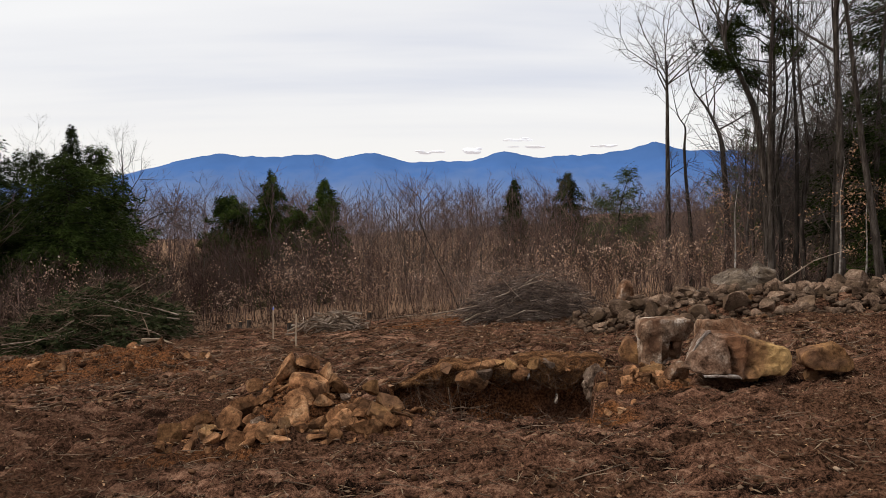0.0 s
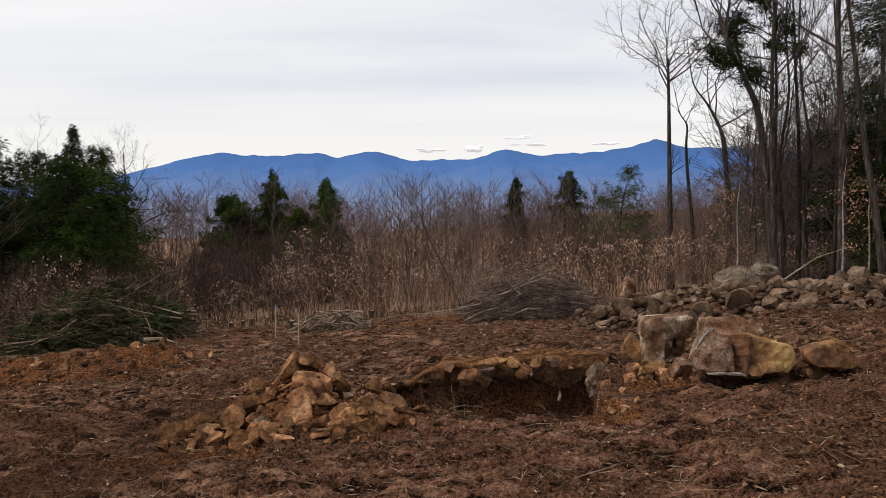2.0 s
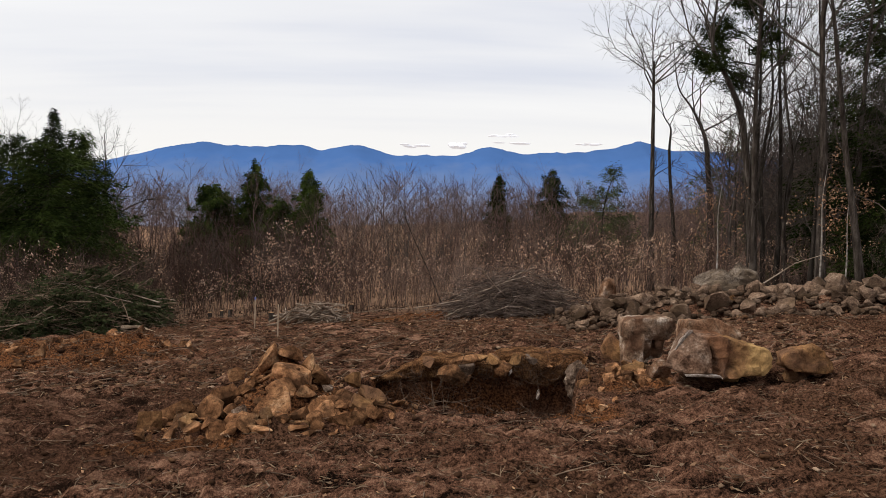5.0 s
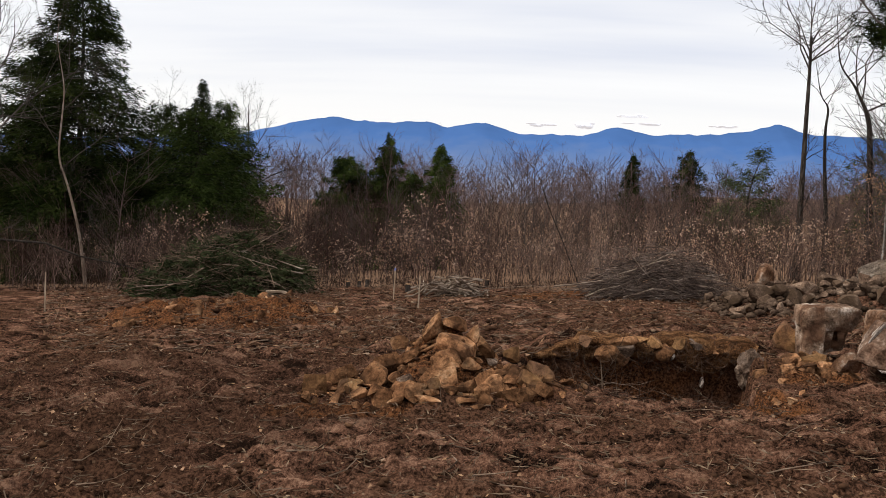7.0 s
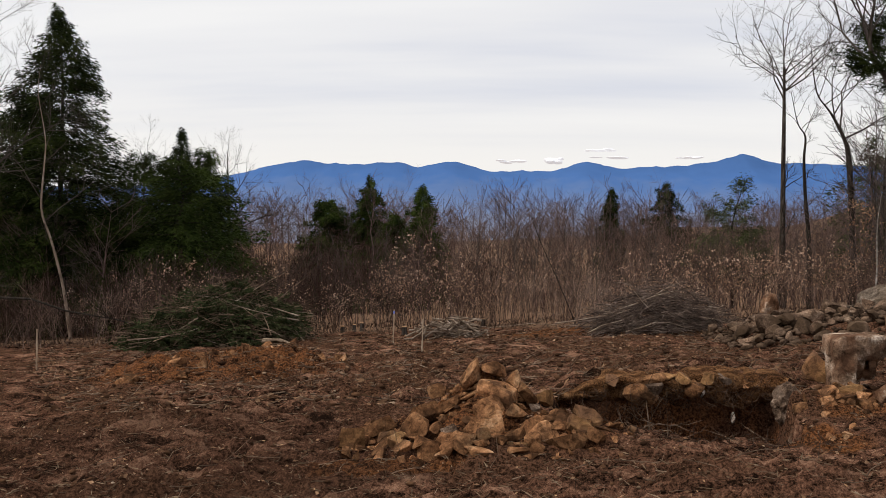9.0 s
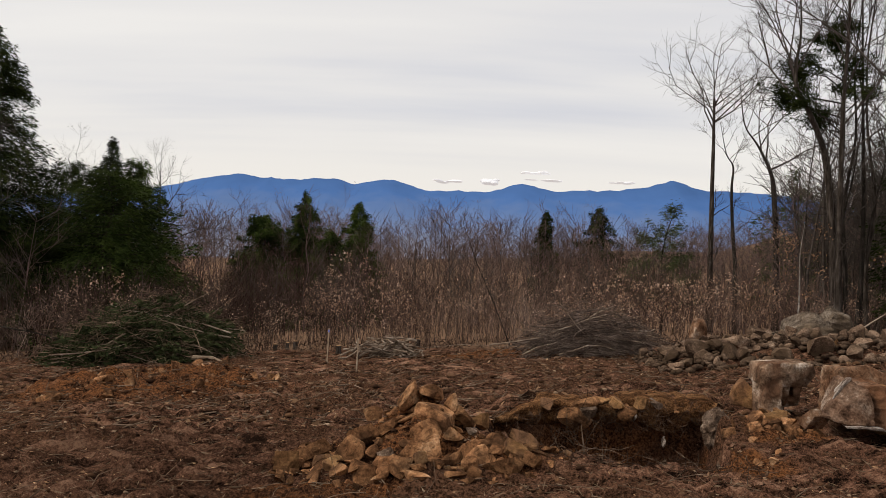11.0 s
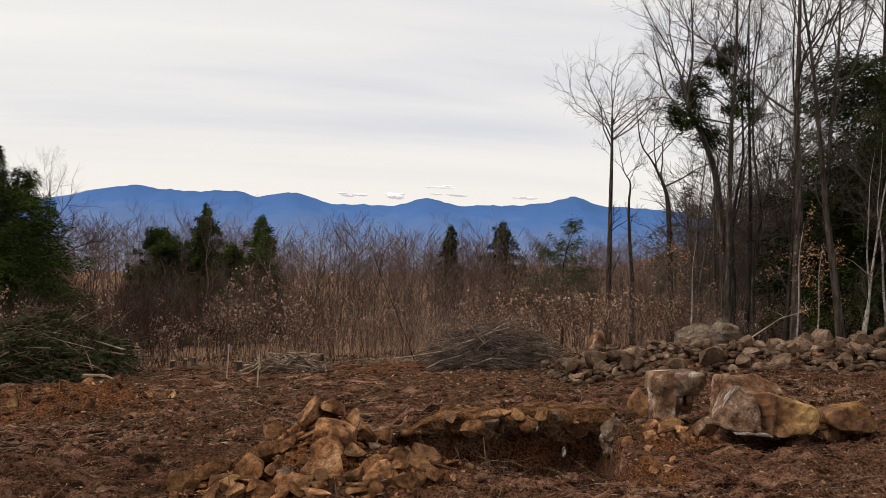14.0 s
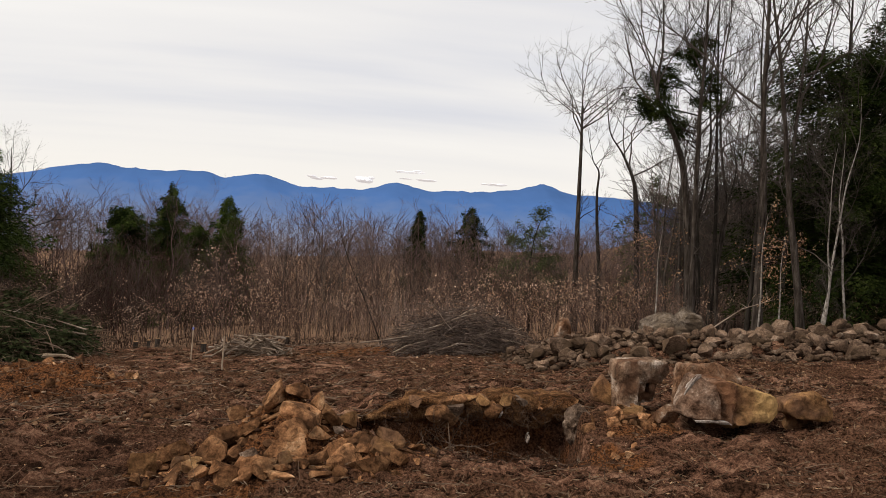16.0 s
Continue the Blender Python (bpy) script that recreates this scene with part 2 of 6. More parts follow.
M_NEEDLE3 = surface("soft_pine_needles", [(0.3, (0.038, 0.046, 0.018)), (0.55, (0.072, 0.088, 0.034)), (0.75, (0.125, 0.142, 0.06))], scale=0.8, fine=8, bump=0, per_island=0.3, rough=0.65)
M_BOUGH = surface("cut_boughs", [(0.3, (0.014, 0.018, 0.008)), (0.55, (0.038, 0.046, 0.019)), (0.75, (0.080, 0.090, 0.040))],
                  scale=1.5, fine=12, bump=0, per_island=0.35, rough=0.7)
M_CUT = surface("fresh_cut_wood", [(0.3, (0.30, 0.17, 0.085)), (0.6, (0.48, 0.30, 0.17)), (0.8, (0.58, 0.42, 0.27))], scale=12, fine=80, bump=0.2)
M_STAKE = surface("stake_wood", [(0.3, (0.34, 0.24, 0.16)), (0.7, (0.52, 0.41, 0.30))], scale=8, stretch=(4, 4, 0.5), fine=60, bump=0.1)
M_TAPE = surface("blue_flagging", [(0.3, (0.12, 0.16, 0.55)), (0.7, (0.2, 0.26, 0.7))], scale=8, bump=0)
M_LOG = surface("grey_dead_wood", [(0.3, (0.12, 0.085, 0.062)), (0.55, (0.25, 0.19, 0.145)), (0.8, (0.42, 0.36, 0.30))], scale=4, fine=40, per_island=0.4, bump=0.4)


def ground_material():
    """Churned brown loam; ochre subsoil where the digging spread it; leaf litter under the trees."""
    m = bpy.data.materials.new("churned_ground")
    m.use_nodes = True
    nodes, links = m.node_tree.nodes, m.node_tree.links
    bsdf = nodes["Principled BSDF"]
    bsdf.inputs["Roughness"].default_value = 0.92
    bsdf.inputs["Specular IOR Level"].default_value = 0.0
    geo = nodes.new("ShaderNodeNewGeometry")

    def noise_at(scale, detail=5, rough=0.6, stretch=None):
        n = nodes.new("ShaderNodeTexNoise")
        n.inputs["Scale"].default_value, n.inputs["Detail"].default_value, n.inputs["Roughness"].default_value = scale, detail, rough
        src = geo.outputs["Position"]
        if stretch:
            mp = nodes.new("ShaderNodeMapping")
            mp.inputs["Scale"].default_value = stretch
            links.new(src, mp.inputs[0])
            src = mp.outputs[0]
        links.new(src, n.inputs["Vector"])
        return n.outputs["Fac"]

    def mix(fac, a, b):
        n = nodes.new("ShaderNodeMixRGB")
        links.new(fac, n.inputs["Fac"])
        for sock, v in ((n.inputs["Color1"], a), (n.inputs["Color2"], b)):
            if isinstance(v, tuple):
                sock.default_value = (*v, 1)
            else:
                links.new(v, sock)
        return n.outputs[0]

    def span(v, a, b):
        n = nodes.new("ShaderNodeMapRange")
        n.interpolation_type = "SMOOTHSTEP"
        n.inputs["From Min"].default_value, n.inputs["From Max"].default_value = a, b
        links.new(v, n.inputs["Value"])
        return n.outputs[0]

    def math_node(op, a, b):
        n = nodes.new("ShaderNodeMath")
        n.operation = op
        for sock, v in zip(n.inputs, (a, b)):
            if isinstance(v, (int, float)):
                sock.default_value = v
            else:
                links.new(v, sock)
        return n.outputs[0]

    broad, mid, fine = noise_at(0.45), noise_at(2.6, 6, 0.65, (0.6, 1.5, 1)), noise_at(28, 4, 0.7)
    loam = ramp_node(nodes, [(0.30, (0.004, 0.0024, 0.0018)), (0.44, (0.034, 0.0170, 0.0108)), (0.6, (0.083, 0.0410, 0.0254)), (0.8, (0.170, 0.098, 0.064))])
    speck = math_node("ADD", math_node("SUBTRACT", fine, 0.5), math_node("MULTIPLY", math_node("SUBTRACT", noise_at(75, 3, 0.7), 0.5), 0.9))
    streak = math_node("ADD", math_node("MULTIPLY", math_node("SUBTRACT", mid, 0.5), 1.7), 0.5)
    links.new(math_node("ADD", streak, math_node("MULTIPLY", speck, 0.85)), loam.inputs["Fac"])
    red = mix(span(broad, 0.44, 0.62), loam.outputs["Color"], mix(span(math_node("ADD", fine, math_node("MULTIPLY", speck, 0.5)), 0.3, 0.72), (0.012, 0.0062, 0.0038), (0.076, 0.0385, 0.0228)))
    # ochre subsoil round the digging
    sep = nodes.new("ShaderNodeSeparateXYZ")
    links.new(geo.outputs["Position"], sep.inputs[0])

    def spot(cx, cy, rx, ry):
        dx = math_node("MULTIPLY", math_node("SUBTRACT", sep.outputs[0], cx), 1 / rx)
        dy = math_node("MULTIPLY", math_node("SUBTRACT", sep.outputs[1], cy), 1 / ry)
        r = math_node("ADD", math_node("MULTIPLY", dx, dx), math_node("MULTIPLY", dy, dy))
        r = math_node("ADD", r, math_node("MULTIPLY", math_node("SUBTRACT", noise_at(1.6), 0.5), 1.6))
        return span(r, 1.05, 0.45)

    ochre = None
    for cx, cy, rx, ry in ((-1.7, 9.9, 1.7, 1.1), (-7.4, 17.2, 3.0, 1.9), (-2.6, 8.6, 0.9, 0.5), (0.7, 12.9, 2.2, 0.9), (1.8, 9.9, 0.5, 0.9), (-0.4, 25.8, 2.2, 1.5), (2.9, 11.4, 0.6, 0.8)):
        s = spot(cx, cy, rx, ry)
        ochre = s if ochre is None else math_node("MAXIMUM", ochre, s)
    sub = mix(span(math_node("ADD", fine, math_node("MULTIPLY", speck, 0.5)), 0.3, 0.72), (0.018, 0.0075, 0.0035), (0.125, 0.052, 0.021))
    col = mix(math_node("MULTIPLY", ochre, span(math_node("ADD", mid, math_node("MULTIPLY", speck, 0.4)), 0.30, 0.62)), red, sub)
    # a broad patch left of the spoil heap, mixed towards dark brown
    dark_patch = math_node("MULTIPLY", spot(-5.2, 8.6, 3.6, 4.6), 0.38)
    col = mix(dark_patch, col, (0.014, 0.0075, 0.005))
    # leaf litter and old grass outside the clearing
    out = span(math_node("ADD", math_node("ADD", sep.outputs[1], math_node("MULTIPLY", math_node("SUBTRACT", broad, 0.5), 5.0)), 0.0), 28.0, 31.0)
    litter = mix(noise_at(9, 5, 0.7), (0.045, 0.028, 0.02), (0.20, 0.125, 0.078))
    col = mix(out, col, litter)
    # pale chips and dry bits
    vor = nodes.new("ShaderNodeTexVoronoi")
    vor.inputs["Scale"].default_value = 17
    links.new(geo.outputs["Position"], vor.inputs["Vector"])
    chips = math_node("MULTIPLY", span(vor.outputs["Distance"], 0.20, 0.10), span(noise_at(4), 0.52, 0.62))
    col = mix(math_node("MULTIPLY", chips, 0.55), col, (0.26, 0.18, 0.12))
    lift = nodes.new("ShaderNodeVectorMath")
    lift.operation = "SCALE"
    links.new(col, lift.inputs[0])
    lift.inputs["Scale"].default_value = 1.75
    links.new(lift.outputs[0], bsdf.inputs["Base Color"])
    bp = nodes.new("ShaderNodeBump")
    bp.inputs["Strength"].default_value, bp.inputs["Distance"].default_value = 1.0, 0.05
    links.new(math_node("ADD", math_node("ADD", noise_at(9, 6, 0.7), math_node("MULTIPLY", fine, 0.7)), math_node("MULTIPLY", chips, 0.2)), bp.inputs["Height"])
    links.new(bp.outputs[0], bsdf.inputs["Normal"])
    return m


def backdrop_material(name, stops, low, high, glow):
    """Distance with its air haze painted in: self-glowing colour by height, ravines as faint streaks."""
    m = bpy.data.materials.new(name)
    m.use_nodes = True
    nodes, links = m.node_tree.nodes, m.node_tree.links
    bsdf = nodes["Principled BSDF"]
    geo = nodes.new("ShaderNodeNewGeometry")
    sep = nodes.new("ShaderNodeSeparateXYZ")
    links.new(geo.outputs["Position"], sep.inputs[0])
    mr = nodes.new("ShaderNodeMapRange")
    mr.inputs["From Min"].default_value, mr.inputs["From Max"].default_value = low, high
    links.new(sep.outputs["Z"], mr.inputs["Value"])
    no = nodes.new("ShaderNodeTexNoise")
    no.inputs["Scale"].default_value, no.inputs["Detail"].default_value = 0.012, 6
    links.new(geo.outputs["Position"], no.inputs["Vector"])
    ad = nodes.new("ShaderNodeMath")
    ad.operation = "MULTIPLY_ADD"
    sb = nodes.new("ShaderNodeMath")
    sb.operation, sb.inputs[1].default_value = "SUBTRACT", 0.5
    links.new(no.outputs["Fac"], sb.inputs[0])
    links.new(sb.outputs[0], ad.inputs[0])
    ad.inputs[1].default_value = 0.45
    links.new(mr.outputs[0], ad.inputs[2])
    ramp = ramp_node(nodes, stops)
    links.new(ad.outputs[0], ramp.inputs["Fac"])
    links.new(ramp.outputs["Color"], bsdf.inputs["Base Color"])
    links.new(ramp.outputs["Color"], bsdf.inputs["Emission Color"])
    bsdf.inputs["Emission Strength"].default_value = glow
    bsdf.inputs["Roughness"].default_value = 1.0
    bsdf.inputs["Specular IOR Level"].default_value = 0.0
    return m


def ochre_end(m):
    """Iron-yellow weathering over one end of the long boulder, with a rusty seam."""
    nodes, links = m.node_tree.nodes, m.node_tree.links
    bsdf = nodes["Principled BSDF"]
    grain = bsdf.inputs["Base Color"].links[0].from_node
    old = grain.inputs[0].links[0].from_socket
    co = nodes.new("ShaderNodeTexCoord")
    no = nodes.new("ShaderNodeTexNoise")
    no.inputs["Scale"].default_value, no.inputs["Detail"].default_value = 4.0, 6
    links.new(co.outputs["Object"], no.inputs["Vector"])
    sep = nodes.new("ShaderNodeSeparateXYZ")
    links.new(co.outputs["Object"], sep.inputs[0])
    ad = nodes.new("ShaderNodeMath")
    ad.operation, ad.inputs[1].default_value = "MULTIPLY_ADD", 0.55
    links.new(no.outputs["Fac"], ad.inputs[0])
    links.new(sep.outputs["X"], ad.inputs[2])
    for lo, hi, col in ((0.08, 0.22, (0.12, 0.055, 0.028)), (0.36, 0.50, (0.21, 0.115, 0.052)), (0.58, 0.78, (0.36, 0.225, 0.095))):
        mr = nodes.new("ShaderNodeMapRange")
        mr.inputs["From Min"].default_value, mr.inputs["From Max"].default_value = lo, hi
        mr.inputs["To Max"].default_value = 0.85
        links.new(ad.outputs[0], mr.inputs["Value"])
        mx = nodes.new("ShaderNodeMixRGB")
        mx.inputs["Color2"].default_value = (*col, 1)
        links.new(mr.outputs[0], mx.inputs["Fac"])
        links.new(old, mx.inputs["Color1"])
        old = mx.outputs[0]
    links.new(old, grain.inputs[0])


ochre_end(M_STREAKED)
M_GROUND = ground_material()
# air haze painted on: greyer towards the foot, blue above, and slightly glowing
M_MOUNT = backdrop_material("haze_blue_mountains", [(0.0, (0.145, 0.158, 0.205)), (0.35, (0.092, 0.132, 0.23)), (0.75, (0.046, 0.102, 0.245)), (1.0, (0.040, 0.088, 0.21))], -60, 210, 0.54)
# the clouds' daylight is put into the material as an even grey glow
M_CLOUD = backdrop_material("self_lit_clouds", [(0.0, (0.46, 0.46, 0.48)), (0.6, (0.48, 0.48, 0.495)), (1.0, (0.50, 0.50, 0.51))], 270, 360, 1.0)


# ---- geometry helpers ----
def mesh_from(name, verts, faces, smooth=False):
    """A mesh from vertex and face arrays; faces is a list of arrays with 3 or 4 columns."""
    me = bpy.data.meshes.new(name)
    verts = np.asarray(verts, np.float32).reshape(-1, 3)
    faces = [np.asarray(f, np.int32) for f in faces if len(f)]
    loops = np.concatenate([f.ravel() for f in faces])
    sizes = np.concatenate([np.full(len(f), f.shape[1], np.int32) for f in faces])
    starts = np.concatenate([[0], np.cumsum(sizes)[:-1]]).astype(np.int32)
    me.vertices.add(len(verts))
    me.vertices.foreach_set("co", verts.ravel())
    me.loops.add(len(loops))
    me.loops.foreach_set("vertex_index", loops)
    me.polygons.add(len(sizes))
    me.polygons.foreach_set("loop_start", starts)
    if smooth:
        me.polygons.foreach_set("use_smooth", np.ones(len(sizes), bool))
    me.update(calc_edges=True)
    me.validate()
    return me


def put(name, me, material, parent=None, label=""):
    ob = new(name, me)
    if material and not me.materials:
        me.materials.append(material)
    if parent:
        ob.parent = parent
    if label:
        ob["label"] = label
    return ob


def tubes(segs, sides):
    """Open tapered tubes, one per row of segs (start, end, radius, radius)."""
    segs = np.asarray(segs, float).reshape(-1, 8)
    p, q, r0, r1 = segs[:, :3], segs[:, 3:6], segs[:, 6], segs[:, 7]
    d = q - p
    d /= np.linalg.norm(d, axis=1, keepdims=True) + 1e-9
    ref = np.where(np.abs(d[:, 2:3]) > 0.9, [[1.0, 0, 0]], [[0, 0, 1.0]])
    u = np.cross(d, ref)
    u /= np.linalg.norm(u, axis=1, keepdims=True) + 1e-9
    v = np.cross(d, u)
    a = np.arange(sides) * 2 * np.pi / sides
    ring = u[:, None] * np.cos(a)[None, :, None] + v[:, None] * np.sin(a)[None, :, None]
    verts = np.concatenate([p[:, None] + ring * r0[:, None, None], q[:, None] + ring * r1[:, None, None]], 1)
    k = np.arange(sides)
    quad = np.stack([k, (k + 1) % sides, sides + (k + 1) % sides, sides + k], 1)
    faces = (np.arange(len(segs)) * 2 * sides)[:, None, None] + quad[None]
    return verts.reshape(-1, 3), faces.reshape(-1, 4)


def joined(pieces):
    """Several (verts, faces) into one pair."""
    vs, fs, n = [], [], 0
    for v, f in pieces:
        vs.append(v)
        fs.append(f + n)
        n += len(v)
    return np.concatenate(vs), fs


def blades(rng, centres, length, width, up=0.3, along=None, slim=False, stray=0.45):
    """Small flat leaves, each a bent pair of triangles, turned at random."""
    n = len(centres)
    d = rng.normal(size=(n, 3)) if along is None else along + rng.normal(size=(n, 3)) * stray
    d[:, 2] -= up * 0.5
    d /= np.linalg.norm(d, axis=1, keepdims=True)
    s = np.cross(d, rng.normal(size=(n, 3)))
    s /= np.linalg.norm(s, axis=1, keepdims=True) + 1e-9
    ln = (length * rng.uniform(0.6, 1.3, n))[:, None]
    wd = (width * rng.uniform(0.6, 1.3, n))[:, None]
    nrm = np.cross(d, s)
    if slim:
        v = np.stack([centres - d * ln / 2 + s * wd / 2, centres + d * ln / 2, centres - d * ln / 2 - s * wd / 2], 1)
        return v.reshape(-1, 3), np.arange(n * 3).reshape(-1, 3)
    v = np.stack([centres - d * ln / 2, centres + s * wd / 2 + nrm * wd * 0.2, centres + d * ln / 2, centres - s * wd / 2 + nrm * wd * 0.2], 1)
    return v.reshape(-1, 3), np.arange(n * 4).reshape(-1, 4)


def unit(v):
    return v / (np.linalg.norm(v) + 1e-9)


def hash2(ix, iy, seed):
    h = (ix.astype(np.int64) * 374761393 + iy.astype(np.int64) * 668265263 + seed * 982451653) & 0x7FFFFFFF
    h = ((h ^ (h >> 13)) * 1274126177) & 0x7FFFFFFF
    return ((h ^ (h >> 16)) & 0xFFFF) / 65535.0


def vnoise(x, y, seed=0):
    """Smooth noise from 0 to 1 on the plane."""
    ix, iy = np.floor(x), np.floor(y)
    fx, fy = x - ix, y - iy
    fx, fy = fx * fx * (3 - 2 * fx), fy * fy * (3 - 2 * fy)
    a, b = hash2(ix, iy, seed), hash2(ix + 1, iy, seed)
    c, d = hash2(ix, iy + 1, seed), hash2(ix + 1, iy + 1, seed)
    return a + (b - a) * fx + (c - a) * fy + (a - b - c + d) * fx * fy


def smooth(a, b, v):
    t = np.clip((v - a) / (b - a), 0, 1)
    return t * t * (3 - 2 * t)


# ---- terrain ----
def plain_z(x, y):
    """The lie of the land: a clearing that falls away from the camera, woods beyond."""
    x, y = np.asarray(x, float), np.asarray(y, float)
    cx, cy = np.clip(x, -15, 15), np.clip(y, -3, 30)
    z = -0.0405 + 0.0740 * cx - 0.0828 * cy - 0.00112 * cx * cx - 0.00088 * cx * cy + 0.0002 * cy * cy
    z = z - 55 * (1 - np.exp(-np.clip(y - 30, 0, None) * 0.085 / 55))
    z = z + 40 * (1 - np.exp(-np.clip(x - 15, 0, None) * 0.06 / 40)) - 25 * (1 - np.exp(-np.clip(-15 - x, 0, None) * 0.06 / 25))
    z = z + 0.28 * smooth(3.5, 8.5, x) * smooth(11, 18, y) * smooth(60, 30, y)
    z = z - 0.14 * np.exp(-((x - 0.3) / 4.6) ** 2 - ((y - 9.9) / 2.0) ** 2)
    z = z + 19 * smooth(12, 60, x - 0.15 * y) * smooth(45, 110, y)
    return z + np.clip(-3 - y, 0, 40) * 0.05


def pit_depth(x, y):
    """How deep the test pit is cut at a place (0 outside)."""
    wob = (vnoise(x * 2.2, y * 2.2, 5) - 0.5) * 0.5 + (vnoise(x * 7, y * 7, 6) - 0.5) * 0.16
    left, right = -0.62 - 0.1 * (y - 11), 1.62 + 0.21 * (y - 9.2)
    near, far = 10.0 - 0.20 * (x + 0.4), 13.55
    d = np.minimum(np.minimum(x - left, right - x), np.minimum(y - near, far - y)) + wob * 0.4
    return 1.7 * smooth(-0.02, 0.22, d)


def mounds(x, y):
    heap = 0.66 * np.clip(1 - np.sqrt(((x + 1.72) / 0.80) ** 2 + ((y - 10.15) / 0.88) ** 2), 0, 1)
    heap = heap + 0.10 * smooth(1.0, 0.3, ((x + 1.85) / 1.75) ** 2 + ((y - 9.9) / 1.2) ** 2) + 0.11 * np.exp(-((x + 0.72) / 0.55) ** 2 - ((y - 9.5) / 0.42) ** 2)
    hollow = -0.19 * np.exp(-((x - 4.08) / 0.74) ** 4 - ((y - 10.98) / 0.58) ** 4) - 0.09 * np.exp(-((x - 5.2) / 0.34) ** 4 - ((y - 11.2) / 0.45) ** 4)
    ochre = 0.42 * smooth(1.0, 0.2, ((x + 7.3) / 2.9) ** 2 + ((y - 17.4) / 1.8) ** 2) * (0.35 + 0.7 * vnoise(x * 1.7, y * 1.7, 9) + 0.8 * np.abs(vnoise(x * 4.1, y * 4.1, 10) - 0.5))
    rim = 0.14 * np.exp(-((y - 13.75) / 0.4) ** 2) * smooth(-0.8, -0.2, x) * smooth(2.1, 1.6, x)
    row = wall_height(x, y) + 0.20 * np.exp(-((x - 0.2) / 0.9) ** 2 - ((y - 26.4) / 0.5) ** 2)
    return heap + hollow + ochre + rim + row


def wall_line(x):
    """The middle of the row of field stones, and its half width."""
    return 21.7 - 0.27 * np.clip(x - 5, -2, 4.5) + 0.22 * np.clip(x - 9.5, 0, 20)


def wall_height(x, y):
    t = (y - wall_line(x)) / 2.0
    return 0.5 * np.clip(1 - t * t, 0, 1) * smooth(3.4, 5.2, x) * smooth(30, 24, x) * (0.7 + 0.6 * vnoise(x * 0.9, y * 0.9, 21))


def relief(x, y, step):
    """Clods, ruts and tracks of the churned soil, left out where the mesh is too coarse."""
    z = 0.12 * (vnoise(x * 0.6, y * 0.9, 1) - 0.5)
    z = z + 0.12 * (vnoise(x * 1.3, y * 2.8, 2) - 0.5) * smooth(0.6, 0.25, step)
    z = z + 0.21 * (np.abs(vnoise(x * 2.0, y * 5.2, 3) - 0.5) - 0.22) * smooth(0.35, 0.15, step)
    z = z + 0.12 * (vnoise(x * 5.5, y * 9.5, 4) - 0.5) * smooth(0.20, 0.09, step)
    z = z + 0.12 * (np.abs(vnoise(x * 10.0, y * 14.0, 8) - 0.5) - 0.2) * smooth(0.12, 0.06, step)
    z = z + 0.030 * (vnoise(x * 19.0, y * 21.0, 7) - 0.5) * smooth(0.065, 0.046, step)
    return z


def ground_z(x, y, step=0.05):
    x, y = np.asarray(x, float), np.asarray(y, float)
    return plain_z(x, y) + mounds(x, y) - pit_depth(x, y) + relief(x, y, step)


def spread(marks, low, high):
    """Coordinates whose spacing runs evenly between the marks (place, spacing), and ever wider outside them."""
    place, gap = zip(*marks)
    out = [place[0]]
    while out[-1] < place[-1]:
        out.append(out[-1] + float(np.interp(out[-1], place, gap)))
    g = gap[-1]
    while out[-1] < high:
        g *= 1.08
        out.append(out[-1] + g)
    down, g = [], gap[0]
    while (down[-1] if down else out[0]) > low:
        g *= 1.08
        down.append((down[-1] if down else out[0]) - g)
    return np.array(down[::-1] + out)


def build_ground():
    xs = spread(((-18, 0.30), (-8, 0.09), (-6, 0.05), (5.8, 0.05), (8, 0.09), (17, 0.30)), -4200, 4200)
    ys = spread(((4.2, 0.042), (13.8, 0.046), (17, 0.09), (30, 0.20)), -300, 4300)
    X, Y = np.meshgrid(xs, ys)
    sx = np.gradient(xs)[None, :] * np.ones_like(X)
    sy = np.gradient(ys)[:, None] * np.ones_like(X)
    Z = ground_z(X, Y, np.maximum(sx, sy))
    n, m = X.shape
    idx = np.arange(n * m).reshape(n, m)
    f = np.stack([idx[:-1, :-1], idx[:-1, 1:], idx[1:, 1:], idx[1:, :-1]], -1).reshape(-1, 4)
    me = mesh_from("ground", np.stack([X, Y, Z], -1), [f], smooth=True)
    ob = put("ground", me, M_GROUND)
    tagged(ob, "churned brown soil of a forest clearing with twigs", "ground", kind="structure")




# ---- mountains and clouds ----
def ridge_height(x):
    """The skyline of the range."""
    knots = ((-4200, 40), (-2600, 60), (-1500, 90), (-1150, 118), (-960, 165), (-880, 186), (-777, 198), (-700, 187), (-640, 187), (-585, 184), (-520, 193), (-430, 192),
             (-370, 173), (-320, 190), (-260, 201), (-205, 190), (-120, 162), (0, 170), (110, 166), (165, 188), (218, 205), (290, 190), (340, 180), (450, 188), (560, 192), (660, 208), (763, 238),
             (830, 214), (900, 204), (1020, 206), (1150, 200), (1400, 170), (2200, 110), (4200, 60))
    kx, kz = zip(*knots)
    return np.interp(x, kx, kz)


